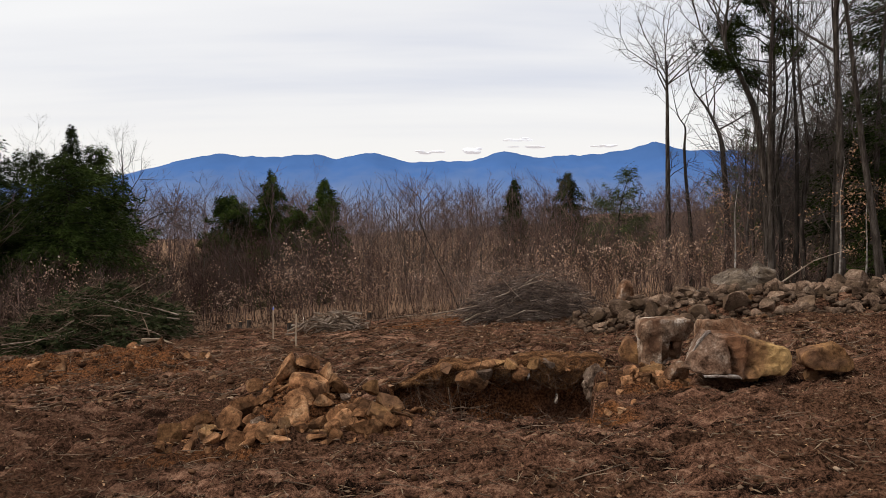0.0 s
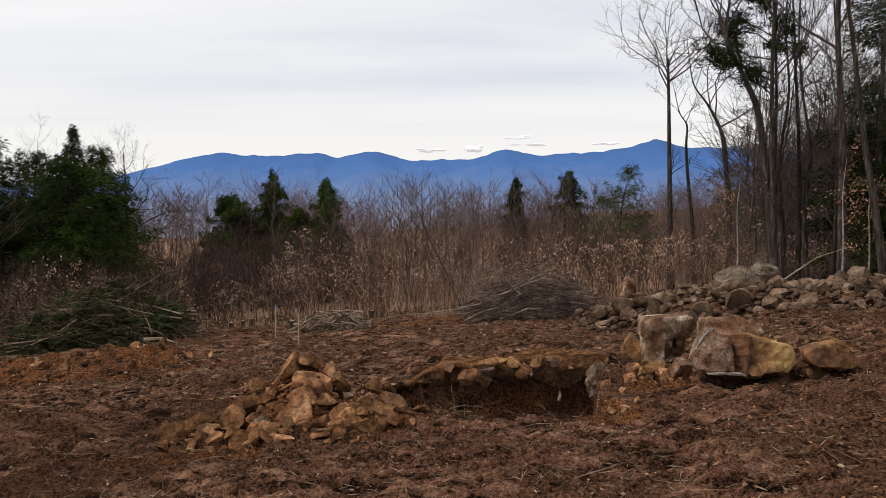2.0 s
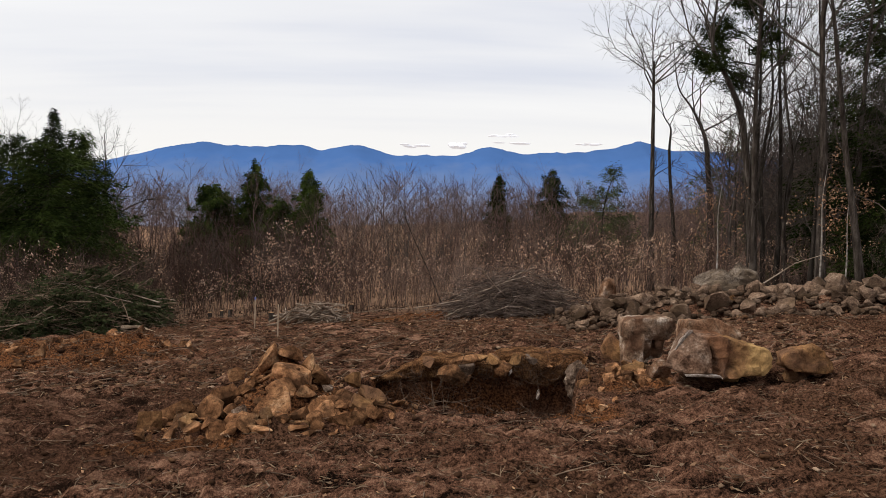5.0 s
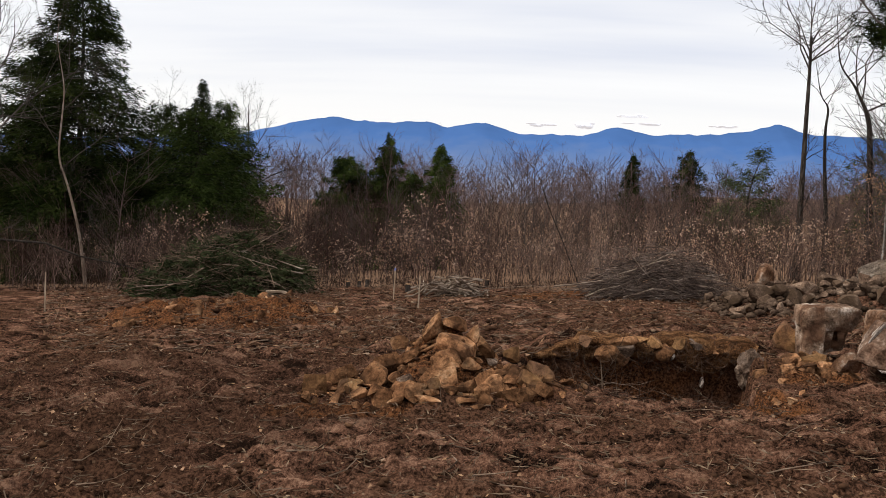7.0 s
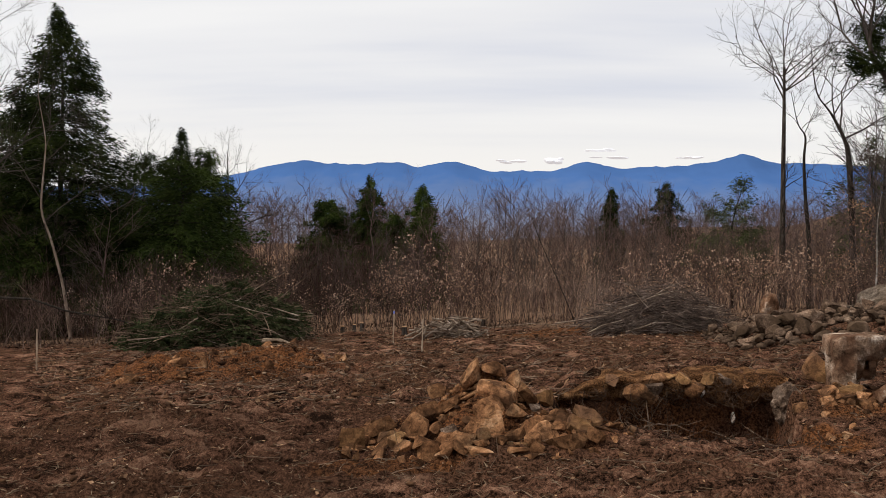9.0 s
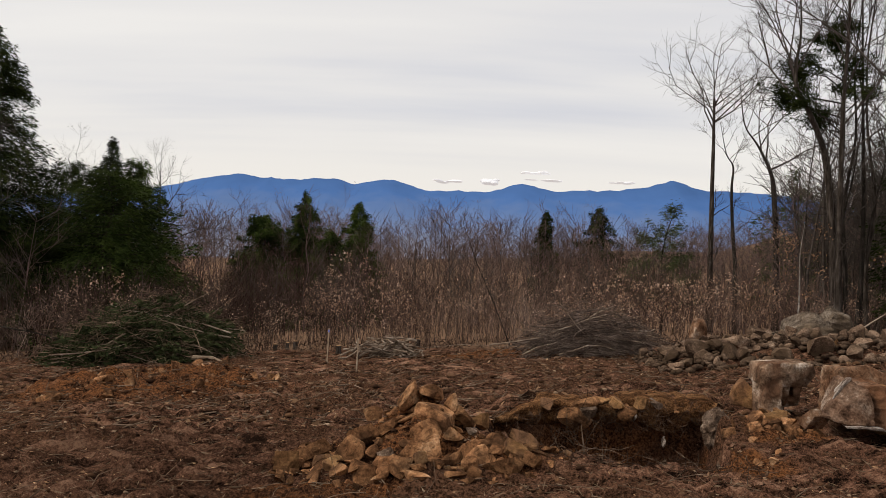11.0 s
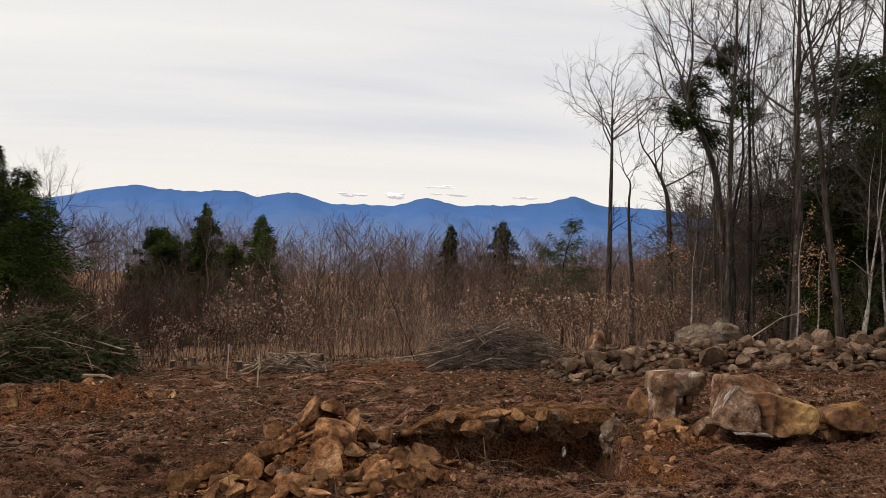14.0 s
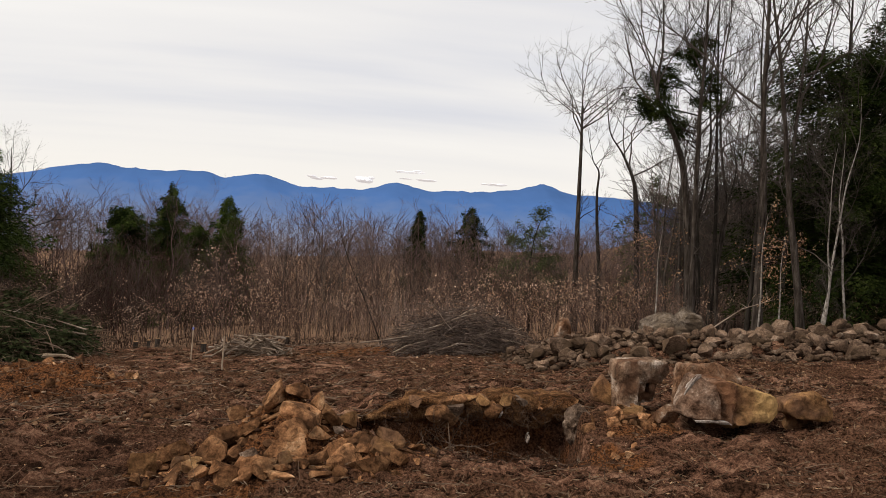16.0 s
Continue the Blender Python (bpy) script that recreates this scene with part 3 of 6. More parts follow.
def build_mountains():
    xs = np.arange(-3900, 3900, 15.0)
    rows = np.linspace(0, 1, 30)
    ys = 3000 - 900 * (1 - rows)
    X = np.ones((30, 1)) * xs[None]
    Y = ys[:, None] * np.ones((1, len(xs)))
    ker = np.exp(-np.linspace(-2, 2, 5) ** 2)
    top = np.convolve(ridge_height(xs), ker / ker.sum(), "same")
    top = top + 5 * (vnoise(xs / 26, xs * 0, 31) - 0.5) + 2.5 * (vnoise(xs / 9, xs * 0, 32) - 0.5)
    t = rows[:, None]
    Z = -75 + (top[None] + 75) * t ** 1.5
    Z = Z + (vnoise(X / 90, Y / 160, 33) - 0.5) * 60 * t * (1 - t) + (vnoise(X / 35, Y / 70, 34) - 0.5) * 26 * t * (1 - t)
    n, m = X.shape
    idx = np.arange(n * m).reshape(n, m)
    f = np.stack([idx[:-1, :-1], idx[:-1, 1:], idx[1:, 1:], idx[1:, :-1]], -1).reshape(-1, 4)
    back = np.stack([xs, np.full(m, 3300.0), np.full(m, -75.0)], -1)
    v = np.concatenate([np.stack([X, Y, Z], -1).reshape(-1, 3), back])
    bi = n * m + np.arange(m)
    f2 = np.stack([idx[-1, :-1], idx[-1, 1:], bi[1:], bi[:-1]], -1)
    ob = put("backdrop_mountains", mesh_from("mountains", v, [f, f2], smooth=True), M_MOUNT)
    tagged(ob, "long mountain range, hazy blue in the far distance", "mountains", kind="structure")


def build_cloud(x, z, w, h, seed):
    rng = np.random.default_rng(seed)
    bm = bmesh.new()
    for k in range(7):
        s = rng.uniform(0.5, 1.0)
        mt = Matrix.Translation((x + rng.uniform(-0.42, 0.42) * w, 4150 + rng.uniform(-20, 20), z + rng.uniform(-0.25, 0.25) * h)) @ Matrix.Diagonal((w * 0.26 * s, 30, h * 0.4 * s, 1))
        bmesh.ops.create_icosphere(bm, subdivisions=2, radius=1, matrix=mt)
    me = bpy.data.meshes.new("cloud")
    bm.to_mesh(me)
    bm.free()
    ob = put("backdrop_cloud", me, M_CLOUD)
    tagged(ob, "small flat grey cloud low over the mountains", "cloud", kind="structure")


build_mountains()
for k, (cx, cz, cw, ch) in enumerate(((-60, 276, 150, 20), (158, 284, 120, 34), (370, 340, 140, 20), (420, 300, 190, 12), (790, 306, 130, 15))):
    build_cloud(cx, cz, cw, ch, 50 + k)


# ---- stones ----
def rock_mesh(name, seed, subdiv, planes=10, rough=0.03, cuts=(), grooves=(), deep=(0.24, 0.5), crisp=False, lobes=(), edge=20, ball=0.62):
    """An angular stone that fills a box 1 wide: a ball cut flat by planes, given ones first, then random ones."""
    rng = np.random.default_rng(seed)
    bm = bmesh.new()
    bmesh.ops.create_icosphere(bm, subdivisions=subdiv, radius=ball)
    v = np.array([w.co[:] for w in bm.verts])
    if lobes:
        d = v / np.linalg.norm(v, axis=1, keepdims=True)
        reach = []
        for cx, cy, cz, r in lobes:
            c = np.array([cx, cy, cz])
            b = d @ c
            h = b * b - c @ c + r * r
            reach.append(np.where(h > 0, b + np.sqrt(np.clip(h, 0, None)), 0.05))
        reach = np.log(np.exp(np.array(reach) * 16).sum(0)) / 16
        v = d * reach[:, None]
    sides = [(unit(np.array(c[:3], float)), c[3]) for c in cuts]
    for k in range(planes):
        sides.append((unit(rng.normal(size=3)), rng.uniform(*deep)))
    for n, d in sides + sides:
        over = np.clip(v @ n - d, 0, None)
        v -= over[:, None] * n[None] * 0.97
    for gx, gw, gd in grooves:
        v[:, 1] += gd * np.exp(-((v[:, 0] - gx - 0.12 * v[:, 2]) / gw) ** 2) * (v[:, 1] < 0)
    shift = Vector(rng.uniform(0, 50, 3))
    out = []
    for p in v:
        p = Vector(p)
        out.append(p + p.normalized() * (noise.noise(p * 2.3 + shift) * rough * 1.6 + noise.noise(p * 7 + shift) * rough + noise.noise(p * 17 + shift) * rough * 0.4))
    v = np.array(out)
    lo, hi = v.min(0), v.max(0)
    v = (v - (lo + hi) / 2) / (hi - lo)
    for k, w in enumerate(bm.verts):
        w.co = v[k]
    me = bpy.data.meshes.new(name)
    bm.to_mesh(me)
    bm.free()
    if not crisp:
        me.polygons.foreach_set("use_smooth", np.ones(len(me.polygons), bool))
        me.set_sharp_from_angle(angle=radians(edge))
    return me


def lumps(name, seed, pieces, edge=14, voxel=0.017, wear=0.030, planes=9):
    """A boulder of several angular masses grown together, in a box 1 wide; pieces: place, size, turn, cuts."""
    bm = bmesh.new()
    for k, (at, size, turn, cuts) in enumerate(pieces):
        me = rock_mesh("mass", seed + k, 4, planes, 0.010, cuts=cuts, deep=(0.36, 0.54), ball=0.72)
        me.transform(Matrix.Translation(at) @ Euler(turn).to_matrix().to_4x4() @ Matrix.Diagonal((*size, 1)))
        bm.from_mesh(me)
        bpy.data.meshes.remove(me)
    v = np.array([w.co[:] for w in bm.verts])
    lo, hi = v.min(0), v.max(0)
    v = (v - (lo + hi) / 2) / (hi - lo)
    for k, w in enumerate(bm.verts):
        w.co = v[k]
    raw = bpy.data.meshes.new(name)
    bm.to_mesh(raw)
    bm.free()
    tmp = bpy.data.objects.new(name, raw)
    bpy.context.scene.collection.objects.link(tmp)
    skin = tmp.modifiers.new("skin", "REMESH")
    skin.mode, skin.voxel_size = "VOXEL", voxel
    out = bpy.data.meshes.new_from_object(tmp.evaluated_get(bpy.context.evaluated_depsgraph_get()))
    bpy.data.objects.remove(tmp)
    bpy.data.meshes.remove(raw)
    out.name = name
    shift = Vector((seed * 1.7, seed * 0.9, 3.1))
    v = []
    for p, face in [(w.co.copy(), w.normal.copy()) for w in out.vertices]:
        q = p * 3.1 + shift
        chip = abs(noise.noise(p * 5.5 + shift)) - 0.25
        v.append(p + face * (wear * (1.3 * noise.noise(q) - 1.2 * chip + 0.55 * noise.noise(p * 13 + shift) + 0.3 * noise.noise(p * 29 + shift))))
    v = np.array(v)
    lo, hi = v.min(0), v.max(0)
    out.vertices.foreach_set("co", ((v - (lo + hi) / 2) / (hi - lo)).astype(np.float32).ravel())
    out.update()
    out.polygons.foreach_set("use_smooth", np.ones(len(out.polygons), bool))
    out.set_sharp_from_angle(angle=radians(edge))
    return out


def carved(name, seed, masses, voxel=0.018, wear=0.016, edge=16):
    """A boulder in metres: angular blocks, each the hull of a few corners, grown together and weathered."""
    bm = bmesh.new()
    for corners in masses:
        vs = [bm.verts.new(c) for c in corners]
        out = bmesh.ops.convex_hull(bm, input=vs)
        bmesh.ops.delete(bm, geom=list({g for g in out["geom_interior"] + out["geom_unused"] if isinstance(g, bmesh.types.BMVert)}), context="VERTS")
    raw = bpy.data.meshes.new(name)
    bm.to_mesh(raw)
    bm.free()
    tmp = bpy.data.objects.new(name, raw)
    bpy.context.scene.collection.objects.link(tmp)
    skin = tmp.modifiers.new("skin", "REMESH")
    skin.mode, skin.voxel_size = "VOXEL", voxel
    soft = tmp.modifiers.new("soft", "SMOOTH")
    soft.factor, soft.iterations = 0.5, 3
    out = bpy.data.meshes.new_from_object(tmp.evaluated_get(bpy.context.evaluated_depsgraph_get()))
    bpy.data.objects.remove(tmp)
    bpy.data.meshes.remove(raw)
    out.name = name
    shift = Vector((seed * 1.7, seed * 0.9, 3.1))
    v = []
    for p, face in [(w.co.copy(), w.normal.copy()) for w in out.vertices]:
        chip = abs(noise.noise(p * 6.0 + shift)) - 0.2
        v.append(p + face * (wear * (1.5 * noise.noise(p * 3.5 + shift) - 1.4 * chip + 0.5 * noise.noise(p * 16 + shift) + 0.25 * noise.noise(p * 37 + shift))))
    out.vertices.foreach_set("co", np.array(v, np.float32).ravel())
    out.update()
    out.polygons.foreach_set("use_smooth", np.ones(len(out.polygons), bool))
    out.set_sharp_from_angle(angle=radians(edge))
    return out


def boulder(name, me, mat, at, turn, label, group=""):
    ob = new(name, me)
    me.materials.append(mat)
    ob.matrix_world = Matrix.Translation(at) @ Euler(turn).to_matrix().to_4x4()
    tagged(ob, label, "boulder", group)
    return ob


STONES = [rock_mesh("stone", 100 + k, 3, 9, 0.014, deep=(0.24, 0.46), crisp=True) for k in range(14)]
STONES_O = []
for k in range(14):
    STONES_O.append(rock_mesh("ochre_stone", 140 + k, 3, 7, 0.014, deep=(0.15, 0.36), crisp=True))


def stone(name, me, mat, x, y, z, sx, sy, sz, rot, label, category="rock", group=""):
    """A loose stone; z is its lowest point."""
    ob = new(name, me)
    if not me.materials:
        me.materials.append(mat)
    ob.matrix_world = Matrix.Translation((x, y, z + sz * 0.45)) @ Euler(rot).to_matrix().to_4x4() @ Matrix.Diagonal((sx, sy, sz, 1))
    tagged(ob, label, category, group)
    return ob


def build_wall_stones():
    rng = np.random.default_rng(7)
    placed = []
    n = 0
    tries = 0
    while n < 298 and tries < 9000:
        tries += 1
        x = rng.uniform(3.6, 17.0)
        t = np.clip(rng.normal(-0.25, 0.55), -1.05, 1.0)
        y = float(wall_line(x)) + 2.0 * t
        s = rng.choice([0.21, 0.31, 0.45], p=[0.40, 0.44, 0.16]) * rng.uniform(0.8, 1.25)
        if any((x - a) ** 2 + (y - b) ** 2 < (0.30 * (s + c)) ** 2 for a, b, c in placed):
            continue
        placed.append((x, y, s))
        z = float(ground_z(x, y, 0.3)) - 0.12 * s + (0.12 if n % 3 == 0 else 0.0)
        stone("field_stone", STONES[n % 14], M_FIELD, x, y, z, s * rng.uniform(0.9, 1.4), s * rng.uniform(0.8, 1.2), s * rng.uniform(0.65, 1.0),
              (rng.uniform(-0.6, 0.6), rng.uniform(-0.6, 0.6), rng.uniform(0, 6.28)), "weathered grey-brown field stone in a rubble row", "stone", "stones of the rubble row")
        n += 1


build_wall_stones()


def build_rubble_fill():
    """Small stones that fill the gaps of the row."""
    rng = np.random.default_rng(9)
    bm = bmesh.new()
    bmesh.ops.create_icosphere(bm, subdivisions=1, radius=0.5)
    bm.verts.ensure_lookup_table()
    bv = np.array([w.co[:] for w in bm.verts])
    bf = np.array([[w.index for w in fc.verts] for fc in bm.faces])
    bm.free()
    V, F = [], []
    for k in range(1700):
        x = rng.uniform(3.4, 17.5)
        y = float(wall_line(x)) + 2.1 * np.clip(rng.normal(-0.3, 0.55), -1.1, 1.0)
        sz = rng.uniform(0.10, 0.27)
        v = bv.copy()
        for c in range(6):
            n = unit(rng.normal(size=3))
            v -= np.clip(v @ n - rng.uniform(0.17, 0.34), 0, None)[:, None] * n[None]
        v = v * np.array([rng.uniform(0.9, 1.5), 1, rng.uniform(0.6, 0.9)]) * sz
        V.append(v + np.array([x, y, float(ground_z(x, y, 0.3)) + 0.22 * sz + rng.uniform(0, 0.06)]))
        F.append(bf + k * len(bv))
    tagged(put("rubble_fill", mesh_from("rubble_fill", np.concatenate(V), [np.concatenate(F)]), M_FIELD), "small stones filling the gaps of the rubble row", "stones", kind="stuff")


build_rubble_fill()
# single stones of note
stone("standing_stone", rock_mesh("standing_stone", 300, 4, 6, 0.02, deep=(0.42, 0.55)), M_RED, 4.78, 22.0, -1.06, 0.44, 0.4, 0.76, (0.05, 0.06, 0.4), "tall rounded brown stone standing on the rubble row", "stone")
stone("lichen_boulder", lumps("lichen_boulder", 301, (((-0.17, 0, -0.03), (0.78, 1.0, 0.86), (0, 0.1, 0.1), ((-0.7, -0.2, 0.7, 0.36), (0, -0.8, 0.5, 0.4), (0, 0, -1, 0.3))), ((0.24, 0.05, 0.04), (0.62, 0.9, 0.92), (0, -0.08, 0.3), ((0.2, -0.3, 1, 0.36), (0.6, -0.7, 0.3, 0.4), (0, 0, -1, 0.3))), ((0.40, -0.1, -0.2), (0.36, 0.7, 0.5), (0, 0, 0.5), ((0, 0, -1, 0.3),)))),
      M_LICHEN, 8.75, 24.2, -1.25, 2.2, 1.3, 1.26, (0, -0.04, 0.1), "large grey lichen-covered boulder at the edge of the woods", "boulder")
stone("flat_boulder", rock_mesh("flat_boulder", 302, 4, 8, 0.03), M_LICHEN, 7.2, 23.7, -1.3, 1.3, 0.9, 0.66, (0.05, 0.1, 0.1), "low dark boulder behind the rubble row", "boulder")
stone("ochre_field_stone", rock_mesh("ochre_field_stone", 303, 4, 8, 0.03), M_ORANGE, 7.25, 19.9, -1.08, 0.62, 0.4, 0.55, (0.0, -0.5, 0.2), "yellow-brown slab leaning on the rubble row", "stone")
stone("pale_boulder", rock_mesh("pale_boulder", 304, 4, 10, 0.04), M_GRANITE, 14.0, 21.3, -1.0, 0.95, 0.85, 0.78, (0.1, 0, 0.2), "pale grey boulder at the end of the rubble row", "boulder")

# the dug-out boulders beside the pit
DUG = "boulders dug from the pit"
boulder("square_boulder", carved("square_boulder", 310, (
    ((-0.40, -0.18, 0.44), (-0.40, -0.12, 0.66), (-0.30, -0.14, 0.75), (0.36, -0.16, 0.76), (0.41, -0.14, 0.60), (0.30, -0.12, 0.40), (-0.36, 0.40, 0.45), (-0.34, 0.40, 0.72), (0.42, 0.45, 0.74), (0.36, 0.4, 0.40)),
    ((-0.37, -0.20, 0.0), (-0.12, -0.24, -0.02), (-0.10, -0.18, 0.5), (-0.38, -0.16, 0.5), (-0.34, 0.25, -0.02), (-0.1, 0.3, 0.0), (-0.1, 0.25, 0.5), (-0.34, 0.3, 0.5)),
    ((-0.14, -0.03, 0.02), (0.02, -0.15, 0.30), (0.04, -0.13, 0.5), (-0.14, -0.1, 0.5), (0.1, 0.2, 0.0), (0.12, 0.2, 0.5)),
    ((0.0, 0.06, 0.08), (0.28, 0.10, 0.12), (0.32, 0.0, 0.46), (0.0, 0.0, 0.46), (0.3, 0.4, 0.06), (0.0, 0.4, 0.06), (0.3, 0.4, 0.5)),
    ((0.10, -0.12, 0.24), (0.20, -0.13, 0.26), (0.22, -0.1, 0.46), (0.08, -0.1, 0.46), (0.15, 0.2, 0.3), (0.2, 0.2, 0.46)))),
    M_GRANITE, (3.40, 12.95, -0.92), (0.0, 0.0, 0.10), "blocky pale boulder with white rind and brown stains", DUG)
long_rock = boulder("long_boulder", carved("long_boulder", 330, (
    ((-0.74, -0.20, 0.20), (-0.62, -0.20, 0.38), (-0.46, -0.16, 0.66), (-0.38, -0.12, 0.68), (-0.18, -0.26, 0.56), (-0.15, -0.34, 0.30), (-0.14, -0.38, 0.13), (-0.46, -0.42, 0.13), (-0.60, -0.34, 0.16), (-0.6, 0.25, 0.1), (-0.35, 0.35, 0.62), (-0.12, 0.3, 0.5), (-0.12, 0.3, 0.08)),
    ((-0.20, -0.06, 0.58), (-0.05, -0.20, 0.60), (0.08, -0.24, 0.56), (0.07, -0.30, 0.2), (0.02, -0.36, 0.05), (-0.10, -0.26, 0.10), (-0.22, -0.08, 0.12), (-0.2, 0.4, 0.6), (0.1, 0.4, 0.6), (0.1, 0.35, 0.05), (-0.2, 0.35, 0.05)),
    ((0.04, -0.16, 0.56), (0.30, -0.20, 0.50), (0.58, -0.24, 0.46), (0.68, -0.22, 0.44), (0.70, -0.20, 0.22), (0.60, -0.24, 0.08), (0.46, -0.24, 0.11), (0.06, -0.24, 0.12), (0.05, 0.35, 0.6), (0.6, 0.35, 0.42), (0.66, 0.3, 0.05), (0.05, 0.35, 0.05)),
    ((0.06, -0.36, 0.07), (0.16, -0.38, 0.06), (0.20, -0.32, 0.18), (0.50, -0.32, 0.24), (0.58, -0.29, 0.17), (0.56, -0.29, 0.12), (0.3, -0.34, 0.09), (0.5, 0.2, 0.1), (0.1, 0.2, 0.1), (0.12, -0.2, 0.22)),
    ((-0.30, 0.30, -0.3), (0.45, 0.30, -0.3), (0.45, 0.42, -0.3), (-0.30, 0.42, -0.3), (-0.30, 0.28, 0.2), (0.45, 0.28, 0.2), (0.5, 0.4, 0.2), (-0.4, 0.4, 0.2))), wear=0.02),
    M_STREAKED, (3.90, 11.35, -0.77), (0.0, 0.0, 0.0), "long brown and ochre boulder with a dark underside", DUG)
for corners in (((-0.52, -0.43, 0.13), (-0.30, -0.46, 0.145), (-0.06, -0.42, 0.12), (0.0, -0.38, 0.09), (-0.52, -0.43, 0.10), (-0.28, -0.46, 0.105), (-0.02, -0.40, 0.07), (-0.5, -0.2, 0.12), (0.0, -0.2, 0.1)),
                ((-0.62, -0.22, 0.42), (-0.46, -0.19, 0.655), (-0.36, -0.15, 0.685), (-0.35, -0.165, 0.66), (-0.45, -0.20, 0.632), (-0.61, -0.225, 0.405), (-0.5, 0.0, 0.5), (-0.36, 0.0, 0.66))):
    put("rind", carved("rind", 335, (corners,), 0.010, 0.006), M_RIND, long_rock, "white weathered rind")
boulder("back_boulder", carved("back_boulder", 312, (
    ((-0.42, -0.30, 0.0), (0.30, -0.32, 0.0), (0.36, -0.30, 0.56), (0.34, -0.2, 0.64), (-0.05, -0.2, 0.78), (-0.40, -0.25, 0.74), (-0.44, -0.32, 0.55), (-0.35, 0.35, 0.7), (0.3, 0.35, 0.66), (0.3, 0.35, 0.0), (-0.4, 0.35, 0.0)),), wear=0.018),
    M_RED, (4.06, 12.05, -0.80), (0, 0, 0.05), "reddish boulder with a sloping pale top, behind the long boulder", DUG)
boulder("ochre_boulder", carved("ochre_boulder", 345, (
    ((-0.36, -0.12, 0.26), (-0.28, -0.20, 0.34), (-0.05, -0.20, 0.42), (0.06, -0.10, 0.47), (0.20, -0.18, 0.38), (0.34, -0.15, 0.22), (0.36, -0.12, 0.10), (0.22, -0.22, 0.06), (0.04, -0.20, 0.11), (-0.22, -0.20, 0.09), (-0.32, -0.16, 0.16), (-0.3, 0.25, 0.3), (0.25, 0.28, 0.32), (0.3, 0.2, 0.1), (-0.3, 0.2, 0.1)),
    ((-0.20, 0.1, -0.15), (0.20, 0.1, -0.15), (0.20, 0.25, -0.15), (-0.20, 0.25, -0.15), (-0.2, 0.08, 0.2), (0.2, 0.08, 0.2), (0, 0.25, 0.25)))),
    M_ORANGE, (5.17, 11.45, -0.73), (0.0, 0.0, 0.0), "ochre boulder lying alone on the soil", DUG)
stone("small_ochre_boulder", rock_mesh("small_ochre_boulder", 314, 4, 7, 0.03), M_ORANGE, 3.02, 13.3, -0.92, 0.42, 0.4, 0.46, (0.1, 0.1, 0.5), "small ochre boulder behind the blocky boulder", "boulder", DUG)
stone("pit_edge_boulder", rock_mesh("pit_edge_boulder", 315, 5, 10, 0.08), M_PALE, 2.20, 12.1, -1.28, 0.40, 0.42, 0.62, (0.05, -0.2, 0.9), "pale grey rock jutting from the end of the pit", "boulder")
stone("pit_end_boulder", rock_mesh("pit_end_boulder", 316, 4, 8, 0.05), M_GRANITE, 2.22, 11.55, -1.65, 0.5, 0.5, 0.62, (0.1, 0.1, 0.2), "brown rock in the end wall of the pit", "boulder")
rng = np.random.default_rng(17)
stone("wedge_stone", rock_mesh("wedge_stone", 318, 4, 8, 0.02, deep=(0.2, 0.42), crisp=True), M_RED, 3.14, 11.3, -0.78, 0.30, 0.3, 0.30, (0.1, 0.4, 0.1), "rusty wedge of rock propped against the long boulder", "stone")
stone("split_slab", rock_mesh("split_slab", 317, 4, 8, 0.02, deep=(0.2, 0.42), crisp=True), M_ORANGE, 3.08, 12.2, -0.92, 0.56, 0.3, 0.22, (0.1, 0.3, 0.1), "split ochre slab leaning on the blocky boulder", "stone")
for k in range(58):
    x, y, s = 2.92 + rng.normal() * 0.28, 11.75 + rng.normal() * 0.30, rng.uniform(0.06, 0.13) if k % 3 else rng.uniform(0.14, 0.24)
    stone("rubble_stone", STONES_O[k % 14], M_ROCK, x, y, float(ground_z(x, y)) - 0.02, s * rng.uniform(0.9, 1.4), s, s * rng.uniform(0.6, 0.9), tuple(rng.uniform(-0.5, 3, 3)), "brown rubble stone beside the boulders", "stone", "rubble beside the boulders")


def build_heap_stones():
    """Small broken stones over the spoil heap, thickest round its foot."""
    rng = np.random.default_rng(23)
    placed, n, tries = [], 0, 0
    while n < 300 and tries < 16000:
        tries += 1
        a, r = rng.uniform(0, 2 * np.pi), rng.uniform(0.0, 1.0) ** 0.5
        x, y = -1.72 + 1.62 * r * math.cos(a), 9.75 + 1.08 * r * math.sin(a)
        if y > 10.6 or rng.random() < smooth(0.55, 0.2, np.hypot((x + 1.72) / 0.8, (y - 10.15) / 0.88)) * 0.15:
            continue
        s = rng.choice([0.06, 0.10, 0.17], p=[0.42, 0.42, 0.16]) * rng.uniform(0.8, 1.3)
        if any((x - c) ** 2 + (y - b) ** 2 < (0.33 * (s + e)) ** 2 for c, b, e in placed):
            continue
        placed.append((x, y, s))
        z = float(ground_z(x, y)) - 0.10 * s
        stone("heap_stone", STONES_O[n % 14], M_ROCK, x, y, z, s * rng.uniform(1.0, 1.9), s * rng.uniform(0.7, 1.2), s * rng.uniform(0.45, 0.85),
              (rng.uniform(-0.7, 0.7), rng.uniform(-0.7, 0.7), rng.uniform(0, 6.28)), "ochre broken stone on the spoil heap", "stone", "stones of the spoil heap")
        n += 1


build_heap_stones()
HEAP = "large slabs of the spoil heap"


